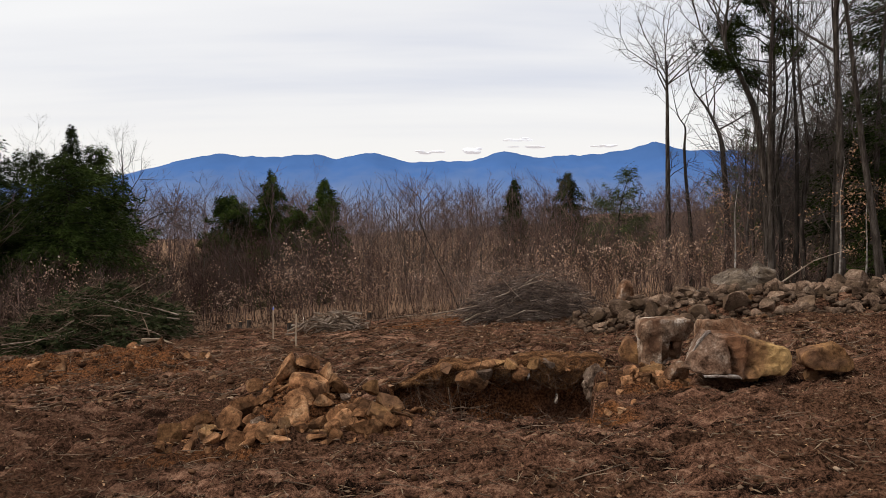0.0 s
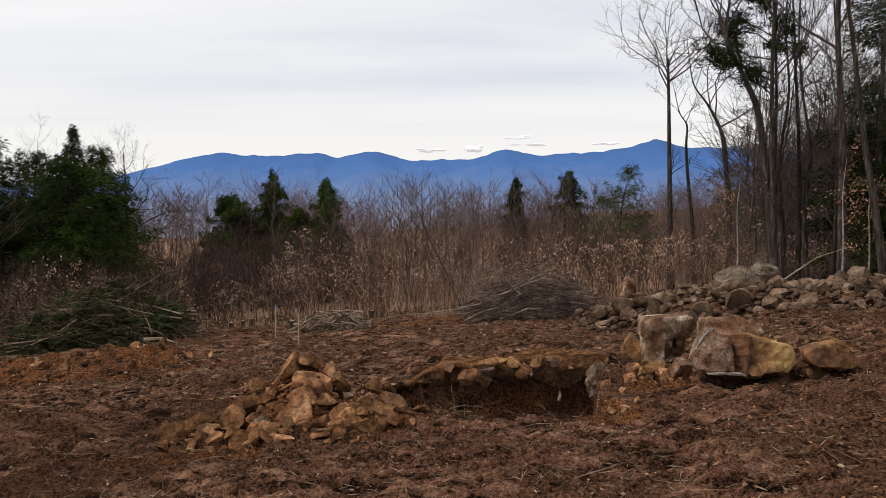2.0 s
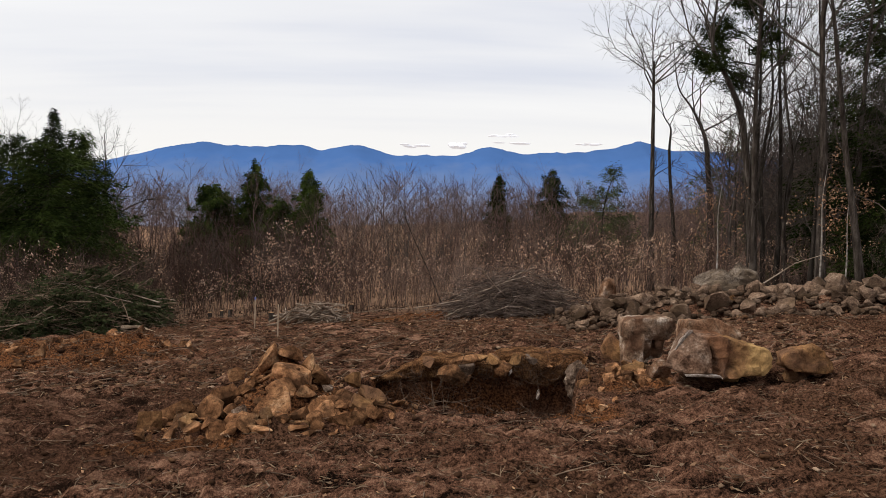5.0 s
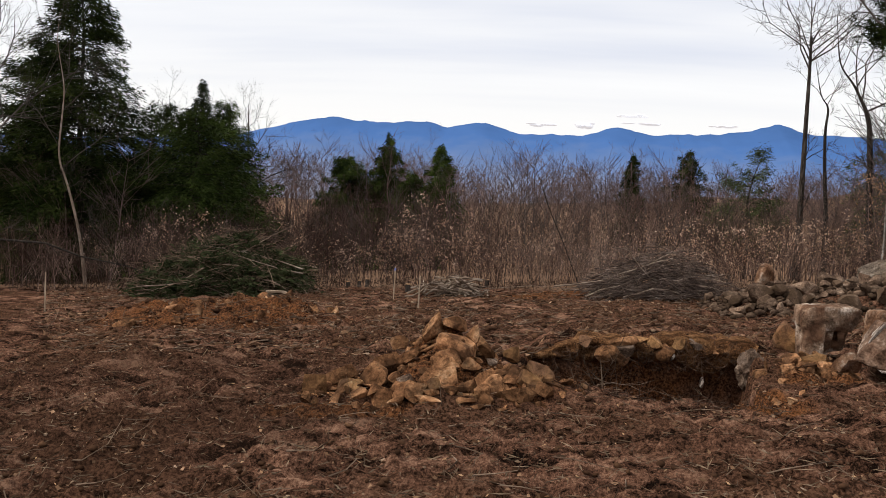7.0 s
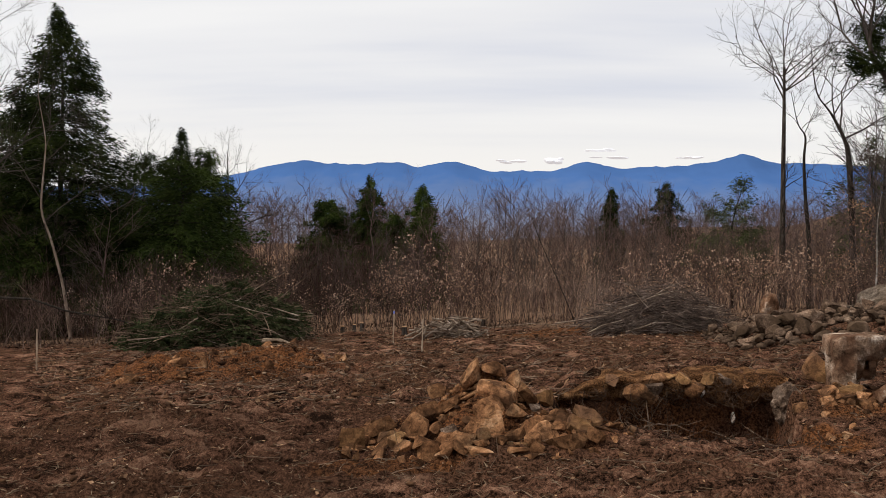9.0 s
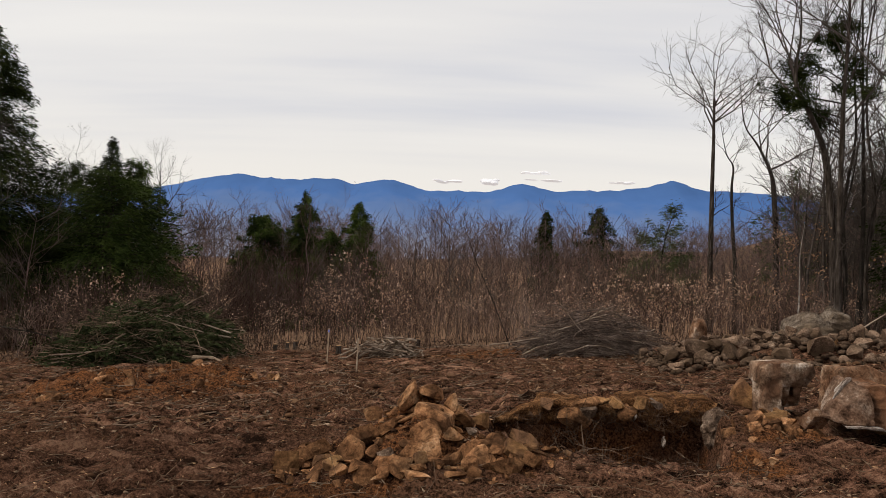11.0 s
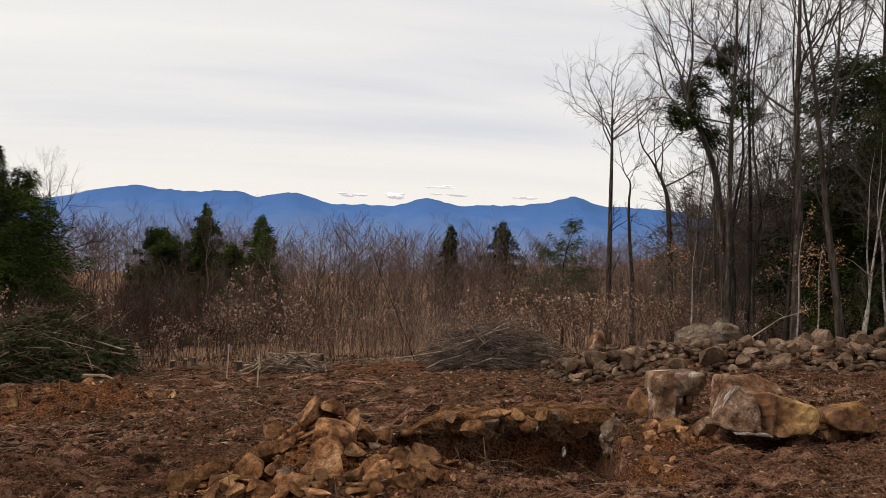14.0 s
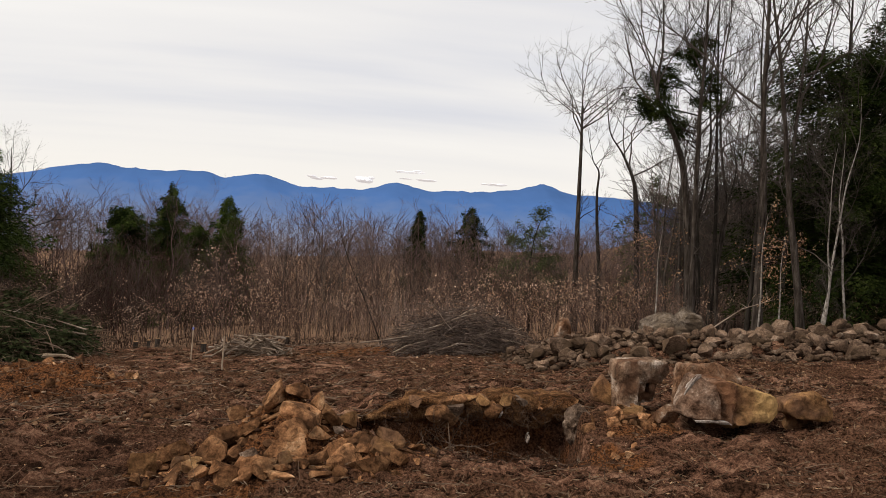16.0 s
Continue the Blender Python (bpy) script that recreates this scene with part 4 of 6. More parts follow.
def slab(seed, x, y, z, w, h, lean, what, mat=None, deep=0.7, cuts=(), planes=6):
    """A flat-faced slab; x, y, z its middle, w and h its face, lean in degrees as seen from the clearing."""
    me = rock_mesh("heap_slab", 320 + seed, 4, planes + 3, 0.018, cuts=cuts, deep=(0.28, 0.48), crisp=True, ball=0.66)
    me.materials.append(mat or M_ROCK)
    ob = new("heap_slab", me)
    ob.matrix_world = Matrix.Translation((x, y, z)) @ Euler((-0.35, 0, 0.2 * math.sin(seed * 2.3))).to_matrix().to_4x4() @ Matrix.Rotation(radians(-lean), 4, "Y") @ Matrix.Diagonal((w, max(w, h) * deep, h, 1))
    tagged(ob, what, "stone", HEAP)


FLAT = ((0, -1, 0.1, 0.30), (0, 0, 1, 0.38), (0, 0.1, -1, 0.38))
# the crest
slab(0, -1.86, 10.02, -0.35, 0.20, 0.40, -24, "sharp slab standing on top of the spoil heap", cuts=((-0.6, -0.7, 0.2, 0.24), (0.7, -0.6, 0.3, 0.26), (0.6, 0, 0.8, 0.36)))
slab(1, -1.62, 10.12, -0.31, 0.30, 0.15, -14, "ochre slab lying across the crest of the spoil heap", cuts=FLAT)
slab(2, -1.40, 10.08, -0.42, 0.17, 0.21, 12, "grey-brown block at the crest of the spoil heap", cuts=FLAT)
slab(3, -1.26, 10.0, -0.54, 0.15, 0.32, 35, "dark slab leaning off the crest of the spoil heap")
slab(4, -2.26, 10.1, -0.58, 0.22, 0.16, 15, "brown block on the shoulder of the spoil heap", cuts=FLAT)
slab(5, -2.08, 9.95, -0.68, 0.24, 0.13, 38, "brown slab on the shoulder of the spoil heap", cuts=FLAT)
# the face
slab(6, -1.55, 9.86, -0.54, 0.54, 0.36, -38, "smooth rounded brown rock lodged in the spoil heap", M_ROCK, 0.8, planes=4)
slab(7, -1.66, 9.62, -0.66, 0.34, 0.27, 25, "large ochre slab lodged in the spoil heap", cuts=FLAT)
slab(8, -1.68, 9.36, -0.82, 0.60, 0.34, 46, "brown slab with a white scar in the spoil heap", deep=0.5, cuts=FLAT)
slab(9, -2.35, 9.95, -0.80, 0.36, 0.22, 16, "brown slab over a dark hollow in the spoil heap", cuts=FLAT)
slab(10, -2.44, 9.62, -0.92, 0.30, 0.36, -28, "ochre slab at the foot of the spoil heap", cuts=FLAT)
slab(11, -2.90, 9.85, -0.98, 0.46, 0.15, 27, "long ochre slab at the foot of the spoil heap", cuts=FLAT)
slab(12, -3.12, 9.60, -1.07, 0.28, 0.30, 2, "squared ochre block at the foot of the spoil heap", M_ORANGE, cuts=((0, -1, 0.05, 0.34), (-1, 0, 0.1, 0.38), (1, 0, 0, 0.38), (0, 0, 1, 0.38)), planes=2)
slab(13, -2.69, 9.40, -0.97, 0.28, 0.20, 12, "ochre slab at the foot of the spoil heap", M_ORANGE)
slab(14, -2.20, 8.98, -0.95, 0.27, 0.24, 38, "ochre block at the foot of the spoil heap", cuts=FLAT)
slab(15, -2.05, 9.08, -0.91, 0.26, 0.30, -28, "brown block at the foot of the spoil heap", cuts=FLAT)
slab(16, -2.02, 9.26, -0.86, 0.18, 0.23, 28, "pale stone with a white rind in the spoil heap", M_PALE, cuts=FLAT)
slab(17, -2.20, 9.55, -0.86, 0.17, 0.15, 5, "brown block in the spoil heap")
# the spur towards the pit
slab(18, -1.23, 9.38, -0.78, 0.17, 0.36, -38, "sharp ochre slab leaning in the spoil heap", deep=0.5, cuts=FLAT)
slab(19, -1.06, 9.22, -0.82, 0.32, 0.25, -48, "brown slab at the foot of the spoil heap", deep=0.5, cuts=FLAT)
slab(20, -0.84, 9.10, -0.86, 0.44, 0.20, 12, "brown slab with a pale edge at the foot of the spoil heap", deep=0.5, cuts=FLAT)
slab(21, -0.72, 9.36, -0.74, 0.28, 0.19, -20, "ochre slab at the foot of the spoil heap", M_ORANGE, cuts=FLAT)
slab(22, -0.62, 9.70, -0.72, 0.34, 0.20, -15, "ochre slab at the foot of the spoil heap", M_ORANGE, cuts=FLAT)
slab(23, -0.46, 9.42, -0.80, 0.22, 0.11, -10, "ochre slab at the foot of the spoil heap")
slab(24, -1.17, 9.92, -0.68, 0.14, 0.11, 0, "pale small block in the spoil heap", M_PALE)
slab(25, -1.36, 9.02, -0.88, 0.24, 0.12, 10, "ochre slab at the foot of the spoil heap", M_ORANGE, cuts=FLAT)
slab(26, -0.98, 11.6, -0.95, 0.24, 0.22, 30, "pale ochre block behind the spoil heap", M_ORANGE)
# shards along the foot and between the slabs
for k, (x, y, w, h, lean) in enumerate(((-1.81, 8.88, 0.17, 0.13, 0), (-1.68, 8.86, 0.15, 0.14, 20), (-1.55, 8.95, 0.22, 0.13, 20), (-1.15, 8.95, 0.15, 0.16, -30), (-2.15, 8.74, 0.14, 0.11, 0), (-1.92, 9.0, 0.2, 0.15, -15),
                                         (-0.56, 9.18, 0.2, 0.13, -20), (-2.56, 9.15, 0.22, 0.15, 25), (-2.86, 9.4, 0.2, 0.13, 10), (-1.0, 9.5, 0.24, 0.17, -40), (-0.85, 9.62, 0.22, 0.16, 15), (-1.36, 9.6, 0.2, 0.15, -35))):
    slab(40 + k, x, y, float(ground_z(x, y)) + 0.22 * h, w, h, lean, "broken ochre shard at the foot of the spoil heap", (M_ROCK, M_ORANGE, M_ROCK)[k % 3], cuts=FLAT)
# stones of the pit rim and of its far wall
RIM = "stones of the pit rim"
for k, (x, z, w, h, mat) in enumerate(((0.04, -0.95, 0.20, 0.16, M_ORANGE), (0.30, -0.97, 0.24, 0.16, M_ROCK), (0.60, -0.92, 0.50, 0.24, M_ROCK), (0.88, -0.91, 0.26, 0.16, M_ORANGE), (1.08, -0.89, 0.26, 0.15, M_ORANGE), (1.26, -0.93, 0.2, 0.16, M_ROCK), (1.43, -0.86, 0.25, 0.21, M_ORANGE), (1.67, -0.91, 0.34, 0.24, M_PALE), (1.9, -0.98, 0.2, 0.14, M_ROCK))):
    me = rock_mesh("rim_stone", 360 + k, 4, 7, 0.012, deep=(0.28, 0.48), ball=0.66, crisp=True)
    stone("rim_stone", me, mat, x, 13.36 + 0.09 * math.sin(k * 2.7), z - 0.74 * h, w, 0.34, h, (0.1 * math.sin(k * 3.1), 0.25 * math.sin(k * 1.9), 0.4 * math.sin(k)), "ochre stone in the rim of the pit", "stone", RIM)
for k, (x, z, w, h, mat, what) in enumerate(((0.44, -1.16, 0.54, 0.38, M_ROCK, "broad brown stone bedded in the wall of the pit"), (0.63, -1.07, 0.30, 0.26, M_PALE, "grey stone bedded in the wall of the pit"), (1.22, -1.08, 0.28, 0.26, M_ROCK, "ochre stone bedded in the wall of the pit"), (1.30, -1.09, 0.11, 0.18, M_RIND, "white chip bedded in the wall of the pit"), (1.78, -1.46, 0.06, 0.13, M_RIND, "white chip bedded in the wall of the pit"))):
    me = rock_mesh("pit_wall_stone", 380 + k, 4, 7, 0.012, deep=(0.28, 0.48), ball=0.66, crisp=True)
    stone("pit_wall_stone", me, mat, x, 13.20, z - 0.45 * h, w, 0.3, h, (0.1, 0.3 * math.sin(k * 1.7), 0.2 * math.sin(k)), what, "stone", "stones bedded in the pit wall")
rng = np.random.default_rng(30)
for k in range(9):
    x, y, s = 2.0 + rng.uniform(-0.15, 0.35), 10.3 + rng.uniform(-0.9, 1.2), rng.uniform(0.05, 0.13)
    stone("slump_stone", STONES_O[(k + 9) % 14], M_ROCK, x, y, float(ground_z(x, y)) - 0.05, s * 1.3, s, s * 0.8, tuple(rng.uniform(-0.4, 3, 3)), "ochre stone in soil slumped beside the pit", "stone", "stones slumped by the pit")
rng = np.random.default_rng(31)
for k in range(40):
    a, r = rng.uniform(0, 6.28), math.sqrt(rng.uniform(0, 1))
    x, y, s = -7.4 + 2.7 * r * math.cos(a), 17.3 + 1.7 * r * math.sin(a), rng.uniform(0.1, 0.3)
    stone("spoil_stone", STONES_O[(k + 3) % 14], M_ROCK, x, y, float(ground_z(x, y, 0.15)) - 0.3 * s, s * 1.3, s, s * 0.8, tuple(rng.uniform(-0.4, 3, 3)), "ochre stone in a low spread of subsoil", "stone", "stones of the subsoil spread")


def build_pit_lip():
    """The turf and root mat that hangs over the far wall of the pit."""
    xs, rows = np.arange(-1.0, 2.6, 0.05), 9
    V = []
    for r in range(rows):
        t = r / (rows - 1)
        back = 13.95 if r in (0, rows - 1) else 0
        y = np.where(back > 0, 13.95, 13.22 + 0.16 * (vnoise(xs * 2.4, xs * 0 + 3, 41) - 0.5) * 2 + 0.12 * (vnoise(xs * 7, xs * 0 + r * 0.6, 42) - 0.5) + 0.10 * (2 * t - 1) ** 2 + 0.10 * t)
        top = plain_z(xs, y) + 0.08 + 0.12 * vnoise(xs * 2, xs * 0 + 9, 43) + 0.06 * vnoise(xs * 8, xs * 0 + 2, 48)
        th = (0.36 + 0.30 * vnoise(xs * 1.6, xs * 0 + 5, 44)) * (0.45 + 0.55 * smooth(-0.9, 0.2, xs))
        top = top - 0.20 * smooth(0.1, -0.8, xs)
        y = y + 0.14 * (vnoise(xs * 5 + r * 0.9, xs * 0 + r * 0.7, 46) - 0.5) * (back == 0)
        V.append(np.stack([xs + 0.05 * (vnoise(xs * 9, xs * 0 + r, 45) - 0.5), y, top - th * t], -1))
    V = np.stack(V)
    n, m = V.shape[:2]
    idx = np.arange(n * m).reshape(n, m)
    f = np.stack([idx[:-1, :-1], idx[:-1, 1:], idx[1:, 1:], idx[1:, :-1]], -1).reshape(-1, 4)
    ob = put("pit_lip", mesh_from("pit_lip", V, [f]), M_MAT)
    tagged(ob, "overhanging brown root mat along the pit", "soil", kind="structure")


build_ground()
build_pit_lip()


def build_pit_roots():
    """Fine roots that hang from the lip and tangle along the pit's edges."""
    rng = np.random.default_rng(47)
    segs = []
    for k in range(420):
        if k % 5 < 3:
            x, y = rng.uniform(-0.6, 2.4), 13.2 + rng.normal() * 0.06
            p = np.array([x, y, float(plain_z(x, y)) + rng.uniform(-0.3, 0.1)])
            d = np.array([rng.normal() * 0.8, -0.35, rng.normal() * 0.5 - 0.4])
        else:
            x = rng.uniform(-0.7, 1.8)
            y = 9.95 - 0.20 * (x + 0.4) + rng.uniform(-0.40, 0.1)
            p = np.array([x, y, float(ground_z(x, y)) + 0.01])
            d = np.array([rng.normal(), rng.normal() * 0.5, abs(rng.normal()) * 0.35])
        ln, r = rng.uniform(0.08, 0.34), rng.uniform(0.002, 0.006)
        for j in range(3):
            q = p + unit(d) * ln / 3
            segs.append((*p, *q, r, r * 0.8))
            d = d + rng.normal(size=3) * 0.5
            p = q
    v, f = tubes(segs, 3)
    tagged(put("root_tangle", mesh_from("root_tangle", v, [f]), M_UNDER), "fine broken roots along the edges of the pit", "roots", kind="stuff")


build_pit_roots()


# ---- trees ----
def grow(rng, p, d, length, r, level, depth, segs, kids, up=0.12, wob=0.16, angle=0.75, shrink=0.62):
    """One branch and all that springs from it, as tube segments by level."""
    n = (4, 3, 2)[level]
    p, d = np.array(p, float), unit(np.array(d, float))
    pts = [p]
    for k in range(n):
        d = unit(d + rng.normal(size=3) * wob + np.array([0, 0, up]))
        p = p + d * length / n
        pts.append(p)
        segs[level].append((*pts[-2], *p, r * (1 - 0.75 * k / n), r * (1 - 0.75 * (k + 1) / n)))
    if level + 1 >= depth:
        return
    for c in range(kids[level]):
        f = rng.uniform(0.25, 1.0)
        k = min(int(f * n), n - 1)
        q = pts[k] + (pts[k + 1] - pts[k]) * (f * n - k)
        along = unit(pts[k + 1] - pts[k])
        side = unit(np.cross(along, rng.normal(size=3)))
        a = angle * rng.uniform(0.7, 1.2)
        grow(rng, q, along * math.cos(a) + side * math.sin(a), length * shrink * rng.uniform(0.7, 1.15) * (1.15 - 0.5 * f), max(r * 0.5 * (1.1 - 0.4 * f), 0.004), level + 1, depth, segs, kids, up, wob, angle, shrink)


def trunk_mesh(pts, radii, sides=10, seed=0):
    """A bark-covered trunk swept along a few points, slightly uneven."""
    rng = np.random.default_rng(seed)
    pts = np.array(pts, float)
    t = np.arange(len(pts))
    tt = np.linspace(0, len(pts) - 1, (len(pts) - 1) * 5 + 1)
    P = np.stack([np.interp(tt, t, pts[:, k]) for k in range(3)], -1)
    ker = np.array([1, 2, 3, 2, 1]) / 9
    Q = P.copy()
    for k in range(3):
        Q[2:-2, k] = np.convolve(P[:, k], ker, "valid")
    R = np.interp(tt, t, radii)
    a = np.arange(sides) * 2 * np.pi / sides
    rr = R[:, None] * (1 + 0.10 * (rng.random((len(tt), sides)) - 0.5))
    V = np.stack([Q[:, 0:1] + rr * np.cos(a), Q[:, 1:2] + rr * np.sin(a), Q[:, 2:3] + 0 * rr], -1)
    n = len(tt)
    idx = np.arange(n * sides).reshape(n, sides)
    f = np.stack([idx[:-1], np.roll(idx, -1, 1)[:-1], np.roll(idx, -1, 1)[1:], idx[1:]], -1).reshape(-1, 4)
    return V.reshape(-1, 3), f, Q, R


def bare_tree(x, y, height, radius, lean=(0, 0), crook=0.25, fork=0.55, limbs=11, reach=0.34, seed=0, bark=None, rise=1.2, fine=(7, 6), label="tall bare hardwood tree with grey bark", sprouts=4, path=None, twig=None, lift=0.10, wob=0.2, taper=0.94):
    """A leafless hardwood: trunk, then limbs, branches and twigs."""
    rng = np.random.default_rng(seed)
    z0 = float(plain_z(x, y) + wall_height(x, y)) - 0.15
    pts, k = [], 7
    for i in range(k):
        f = i / (k - 1)
        c = crook * math.sin(f * 3.1) if 0 < i < k - 1 else 0
        pts.append((lean[0] * f + rng.normal() * c * 0.45, lean[1] * f + rng.normal() * c * 0.45, height * 0.93 * f))
    if path:
        pts, k = path, len(path)
    radii = [radius * (1.35 if i == 0 else 1.02 - taper * i / (k - 1)) for i in range(k)]
    v, f, Q, R = trunk_mesh(pts, radii, 10, seed)
    thing = new("bare_tree")
    thing.location = (x, y, z0)
    put("trunk", mesh_from("trunk", v, [f], True), bark or M_BARK, thing)
    segs = [[], [], []]
    for i in range(limbs + sprouts):
        low = i >= limbs
        h = rng.uniform(0.12, fork) if low else fork + (1 - fork) * (i + rng.uniform(0, 0.8)) / limbs
        j = min(int(h * (len(Q) - 1)), len(Q) - 2)
        a = rng.uniform(0, 6.28) + i * 2.4
        d = np.array([math.cos(a), math.sin(a), rise * rng.uniform(0.7, 1.4)])
        ln = height * reach * rng.uniform(0.7, 1.15) * (0.35 if low else 1.1 - 0.55 * (h - fork) / (1 - fork))
        grow(rng, Q[j], d, ln, max(R[j] * (0.25 if low else 0.55), 0.012), 0, 3, segs, fine, up=lift, wob=wob)
    crown = joined([tubes(segs[0], 5), tubes(segs[1], 3), tubes(segs[2], 3)])
    tagged(put("crown", mesh_from("crown", crown[0], crown[1]), twig or M_BRANCH, thing), kind="stuff")
    tagged(thing, label, "tree", "bare hardwoods")
    return thing


def conifer(x, y, height, width, seed=0, start=0.08, dense=1.0, mat=None, label="dark green spruce at the edge of the woods", power=0.85, ragged=0.32, droop=0.16, leaf=(0.16, 0.046), fill=140, gaps=0.05, tips=0.75, puff=0.15):
    """An evergreen: trunk, whorls of drooping boughs, thousands of small needle sprays."""
    rng = np.random.default_rng(seed)
    z0 = float(plain_z(x, y)) - 0.15
    thing = new("conifer")
    thing.location = (x, y, z0)
    pts = [(rng.normal() * 0.05 * i, rng.normal() * 0.05 * i, height * i / 5) for i in range(6)]
    v, f, Q, R = trunk_mesh(pts, [height * 0.013 * (1.05 - i / 5) + 0.008 for i in range(6)], 8, seed)
    put("trunk", mesh_from("trunk", v, [f], True), M_DARKBARK, thing)
    segs, cent, along = [], [], []
    whorls = int(height * 4.4 * dense)
    for w in range(whorls):
        h = start + (1 - start) * (w + rng.uniform(0, 0.9)) / whorls
        prof = (1 - h) ** power
        if rng.random() < gaps:
            continue
        for b in range(rng.integers(4, 7)):
            ln = width * prof * (1 + ragged * rng.normal()) + 0.12
            if ln < 0.1:
                continue
            a = rng.uniform(0, 6.28)
            out = np.array([math.cos(a), math.sin(a), 0])
            side = np.array([-out[1], out[0], 0])
            base = np.array([np.interp(h, np.linspace(0, 1, len(Q)), Q[:, 0]), np.interp(h, np.linspace(0, 1, len(Q)), Q[:, 1]), h * height])
            rise = 0.25 if h > 0.75 else 0.05
            tip = base + out * ln + np.array([0, 0, ln * (rise - droop) + rng.normal() * 0.10 * ln])
            mid = base + out * ln * 0.5 + np.array([0, 0, ln * 0.5 * rise + rng.normal() * 0.05])
            segs += [(*base, *mid, 0.012 + 0.006 * ln, 0.009), (*mid, *tip, 0.009, 0.004)]
            n = max(int(ln * fill * dense), 5)
            t = rng.uniform(0.08, 1.05, n) ** tips
            p = np.where(t[:, None] < 0.5, base + (mid - base) * t[:, None] * 2, mid + (tip - mid) * (t[:, None] - 0.5) * 2)
            spread_w = 0.40 * ln ** 0.7 * (1.1 - 0.75 * t) * rng.uniform(-1, 1, n)
            p = p + side * spread_w[:, None] + rng.normal(size=(n, 3)) * np.array([0.05, 0.05, puff])
            cent.append(p)
            along.append(np.repeat(out[None], n, 0) + side * np.sign(spread_w)[:, None] * 0.7 - np.array([0, 0, 0.25]))
    lv, lf = blades(rng, np.concatenate(cent), leaf[0], leaf[1], along=np.concatenate(along), slim=True, stray=0.28)
    bv, bf = tubes(segs, 3)
    tagged(put("limbwork", mesh_from("limbwork", bv, [bf]), M_DARKBARK, thing), kind="stuff")
    tagged(put("crown", mesh_from("crown", lv, [lf]), mat or M_NEEDLE, thing), kind="stuff")
    tagged(thing, label, "tree", "evergreens")
    return thing


def ragged_pine(x, y, height, seed):
    """A pine with a bare lower trunk and a few ragged clumps of needles on crooked limbs."""
    rng = np.random.default_rng(seed)
    z0 = float(plain_z(x, y)) - 0.15
    thing = new("conifer")
    thing.location = (x, y, z0)
    pts = [(0.05 * math.sin(i * 2.1), 0.0, height * i / 6) for i in range(7)]
    v, f, Q, R = trunk_mesh(pts, [0.115 - 0.016 * i for i in range(7)], 8, seed)
    put("trunk", mesh_from("trunk", v, [f], True), M_DARKBARK, thing)
    segs, cent, along = [], [], []
    for off, top, size in ((-1.84, 2.85, 0.26), (-2.04, 2.3, 0.20), (-1.9, 2.6, 0.24), (-1.7, 1.45, 0.26), (-1.45, 1.9, 0.18), (-1.2, 1.2, 0.28), (-0.8, 0.8, 0.30), (-0.5, 0.35, 0.28), (-0.28, 0.05, 0.22), (0.0, 1.4, 0.22), (0.4, 1.5, 0.20), (-0.15, 2.25, 0.20), (0.3, 2.4, 0.17), (-1.1, 3.2, 0.16), (-0.6, 3.0, 0.16)):
        tip = np.array([off, rng.normal() * 0.5, height - top])
        base = np.array([0, 0, height - top - 0.5 - 0.15 * abs(off)])
        mid = (base + tip) / 2 + rng.normal(size=3) * 0.12
        segs += [(*base, *mid, 0.03, 0.022), (*mid, *tip, 0.022, 0.01)]
        for c in range(9):
            q = tip + rng.normal(size=3) * np.array([size, size, size * 0.75]) * (1.7 if c % 3 == 0 else 0.8)
            segs.append((*(mid + (tip - mid) * rng.random()), *q, 0.008, 0.004))
            n = int(size * (170 if c % 3 == 0 else 360))
            cent.append(q + rng.normal(size=(n, 3)) * np.array([0.14, 0.14, 0.10]))
            along.append(np.repeat(unit(q - mid)[None], n, 0) + rng.normal(size=(n, 3)) * 0.5)
    for k in range(60):
        h = rng.uniform(0.28, 0.95)
        a = rng.uniform(0, 6.28)
        p = np.array([0, 0, h * height])
        segs.append((*p, *(p + np.array([math.cos(a), math.sin(a), rng.uniform(-0.2, 0.3)]) * rng.uniform(0.4, 1.3)), 0.012, 0.004))
    lv, lf = blades(rng, np.concatenate(cent), 0.2, 0.035, along=np.concatenate(along), slim=True, stray=0.3)
    bv, bf = tubes(segs, 4)
    tagged(put("limbwork", mesh_from("limbwork", bv, [bf]), M_DARKBARK, thing), kind="stuff")
    tagged(put("crown", mesh_from("crown", lv, [lf]), M_NEEDLE, thing), kind="stuff")
    tagged(thing, "ragged dark pine among the bare hardwoods", "tree", "evergreens")
    return thing


# the tall group by the rubble row
bare_tree(13.5, 49.8, 14.8, 0.20, (-0.3, 0), 0.06, 0.88, 11, 0.36, 401, label="tall straight bare tree with a vase-shaped crown", rise=0.95, sprouts=3, fine=(7, 6), lift=0.08, wob=0.24, taper=0.66)
bare_tree(13.75, 46.0, 10.5, 0.13, (0, 0), 0.5, 0.7, 6, 0.22, 402, M_DARKBARK, label="crooked dead tree with a broken top", sprouts=5, path=[(0, 0, 0), (-0.1, 0, 3.5), (-0.4, 0, 6.0), (-0.55, 0, 8.0), (-0.45, 0, 9.2), (-0.9, 0, 9.7), (-1.3, 0, 11.5)])
bare_tree(14.2, 41.5, 13.0, 0.17, (0, 0), 0.5, 0.52, 8, 0.30, 403, M_DARKBARK, label="bare tree with a crooked fork", path=[(0, 0, 0), (-0.1, 0, 4.0), (-0.4, 0, 7.2), (-0.5, 0, 7.8), (-0.75, 0, 8.4), (-1.3, 0, 9.4), (-2.0, 0, 10.2), (-2.3, 0, 12.5)])
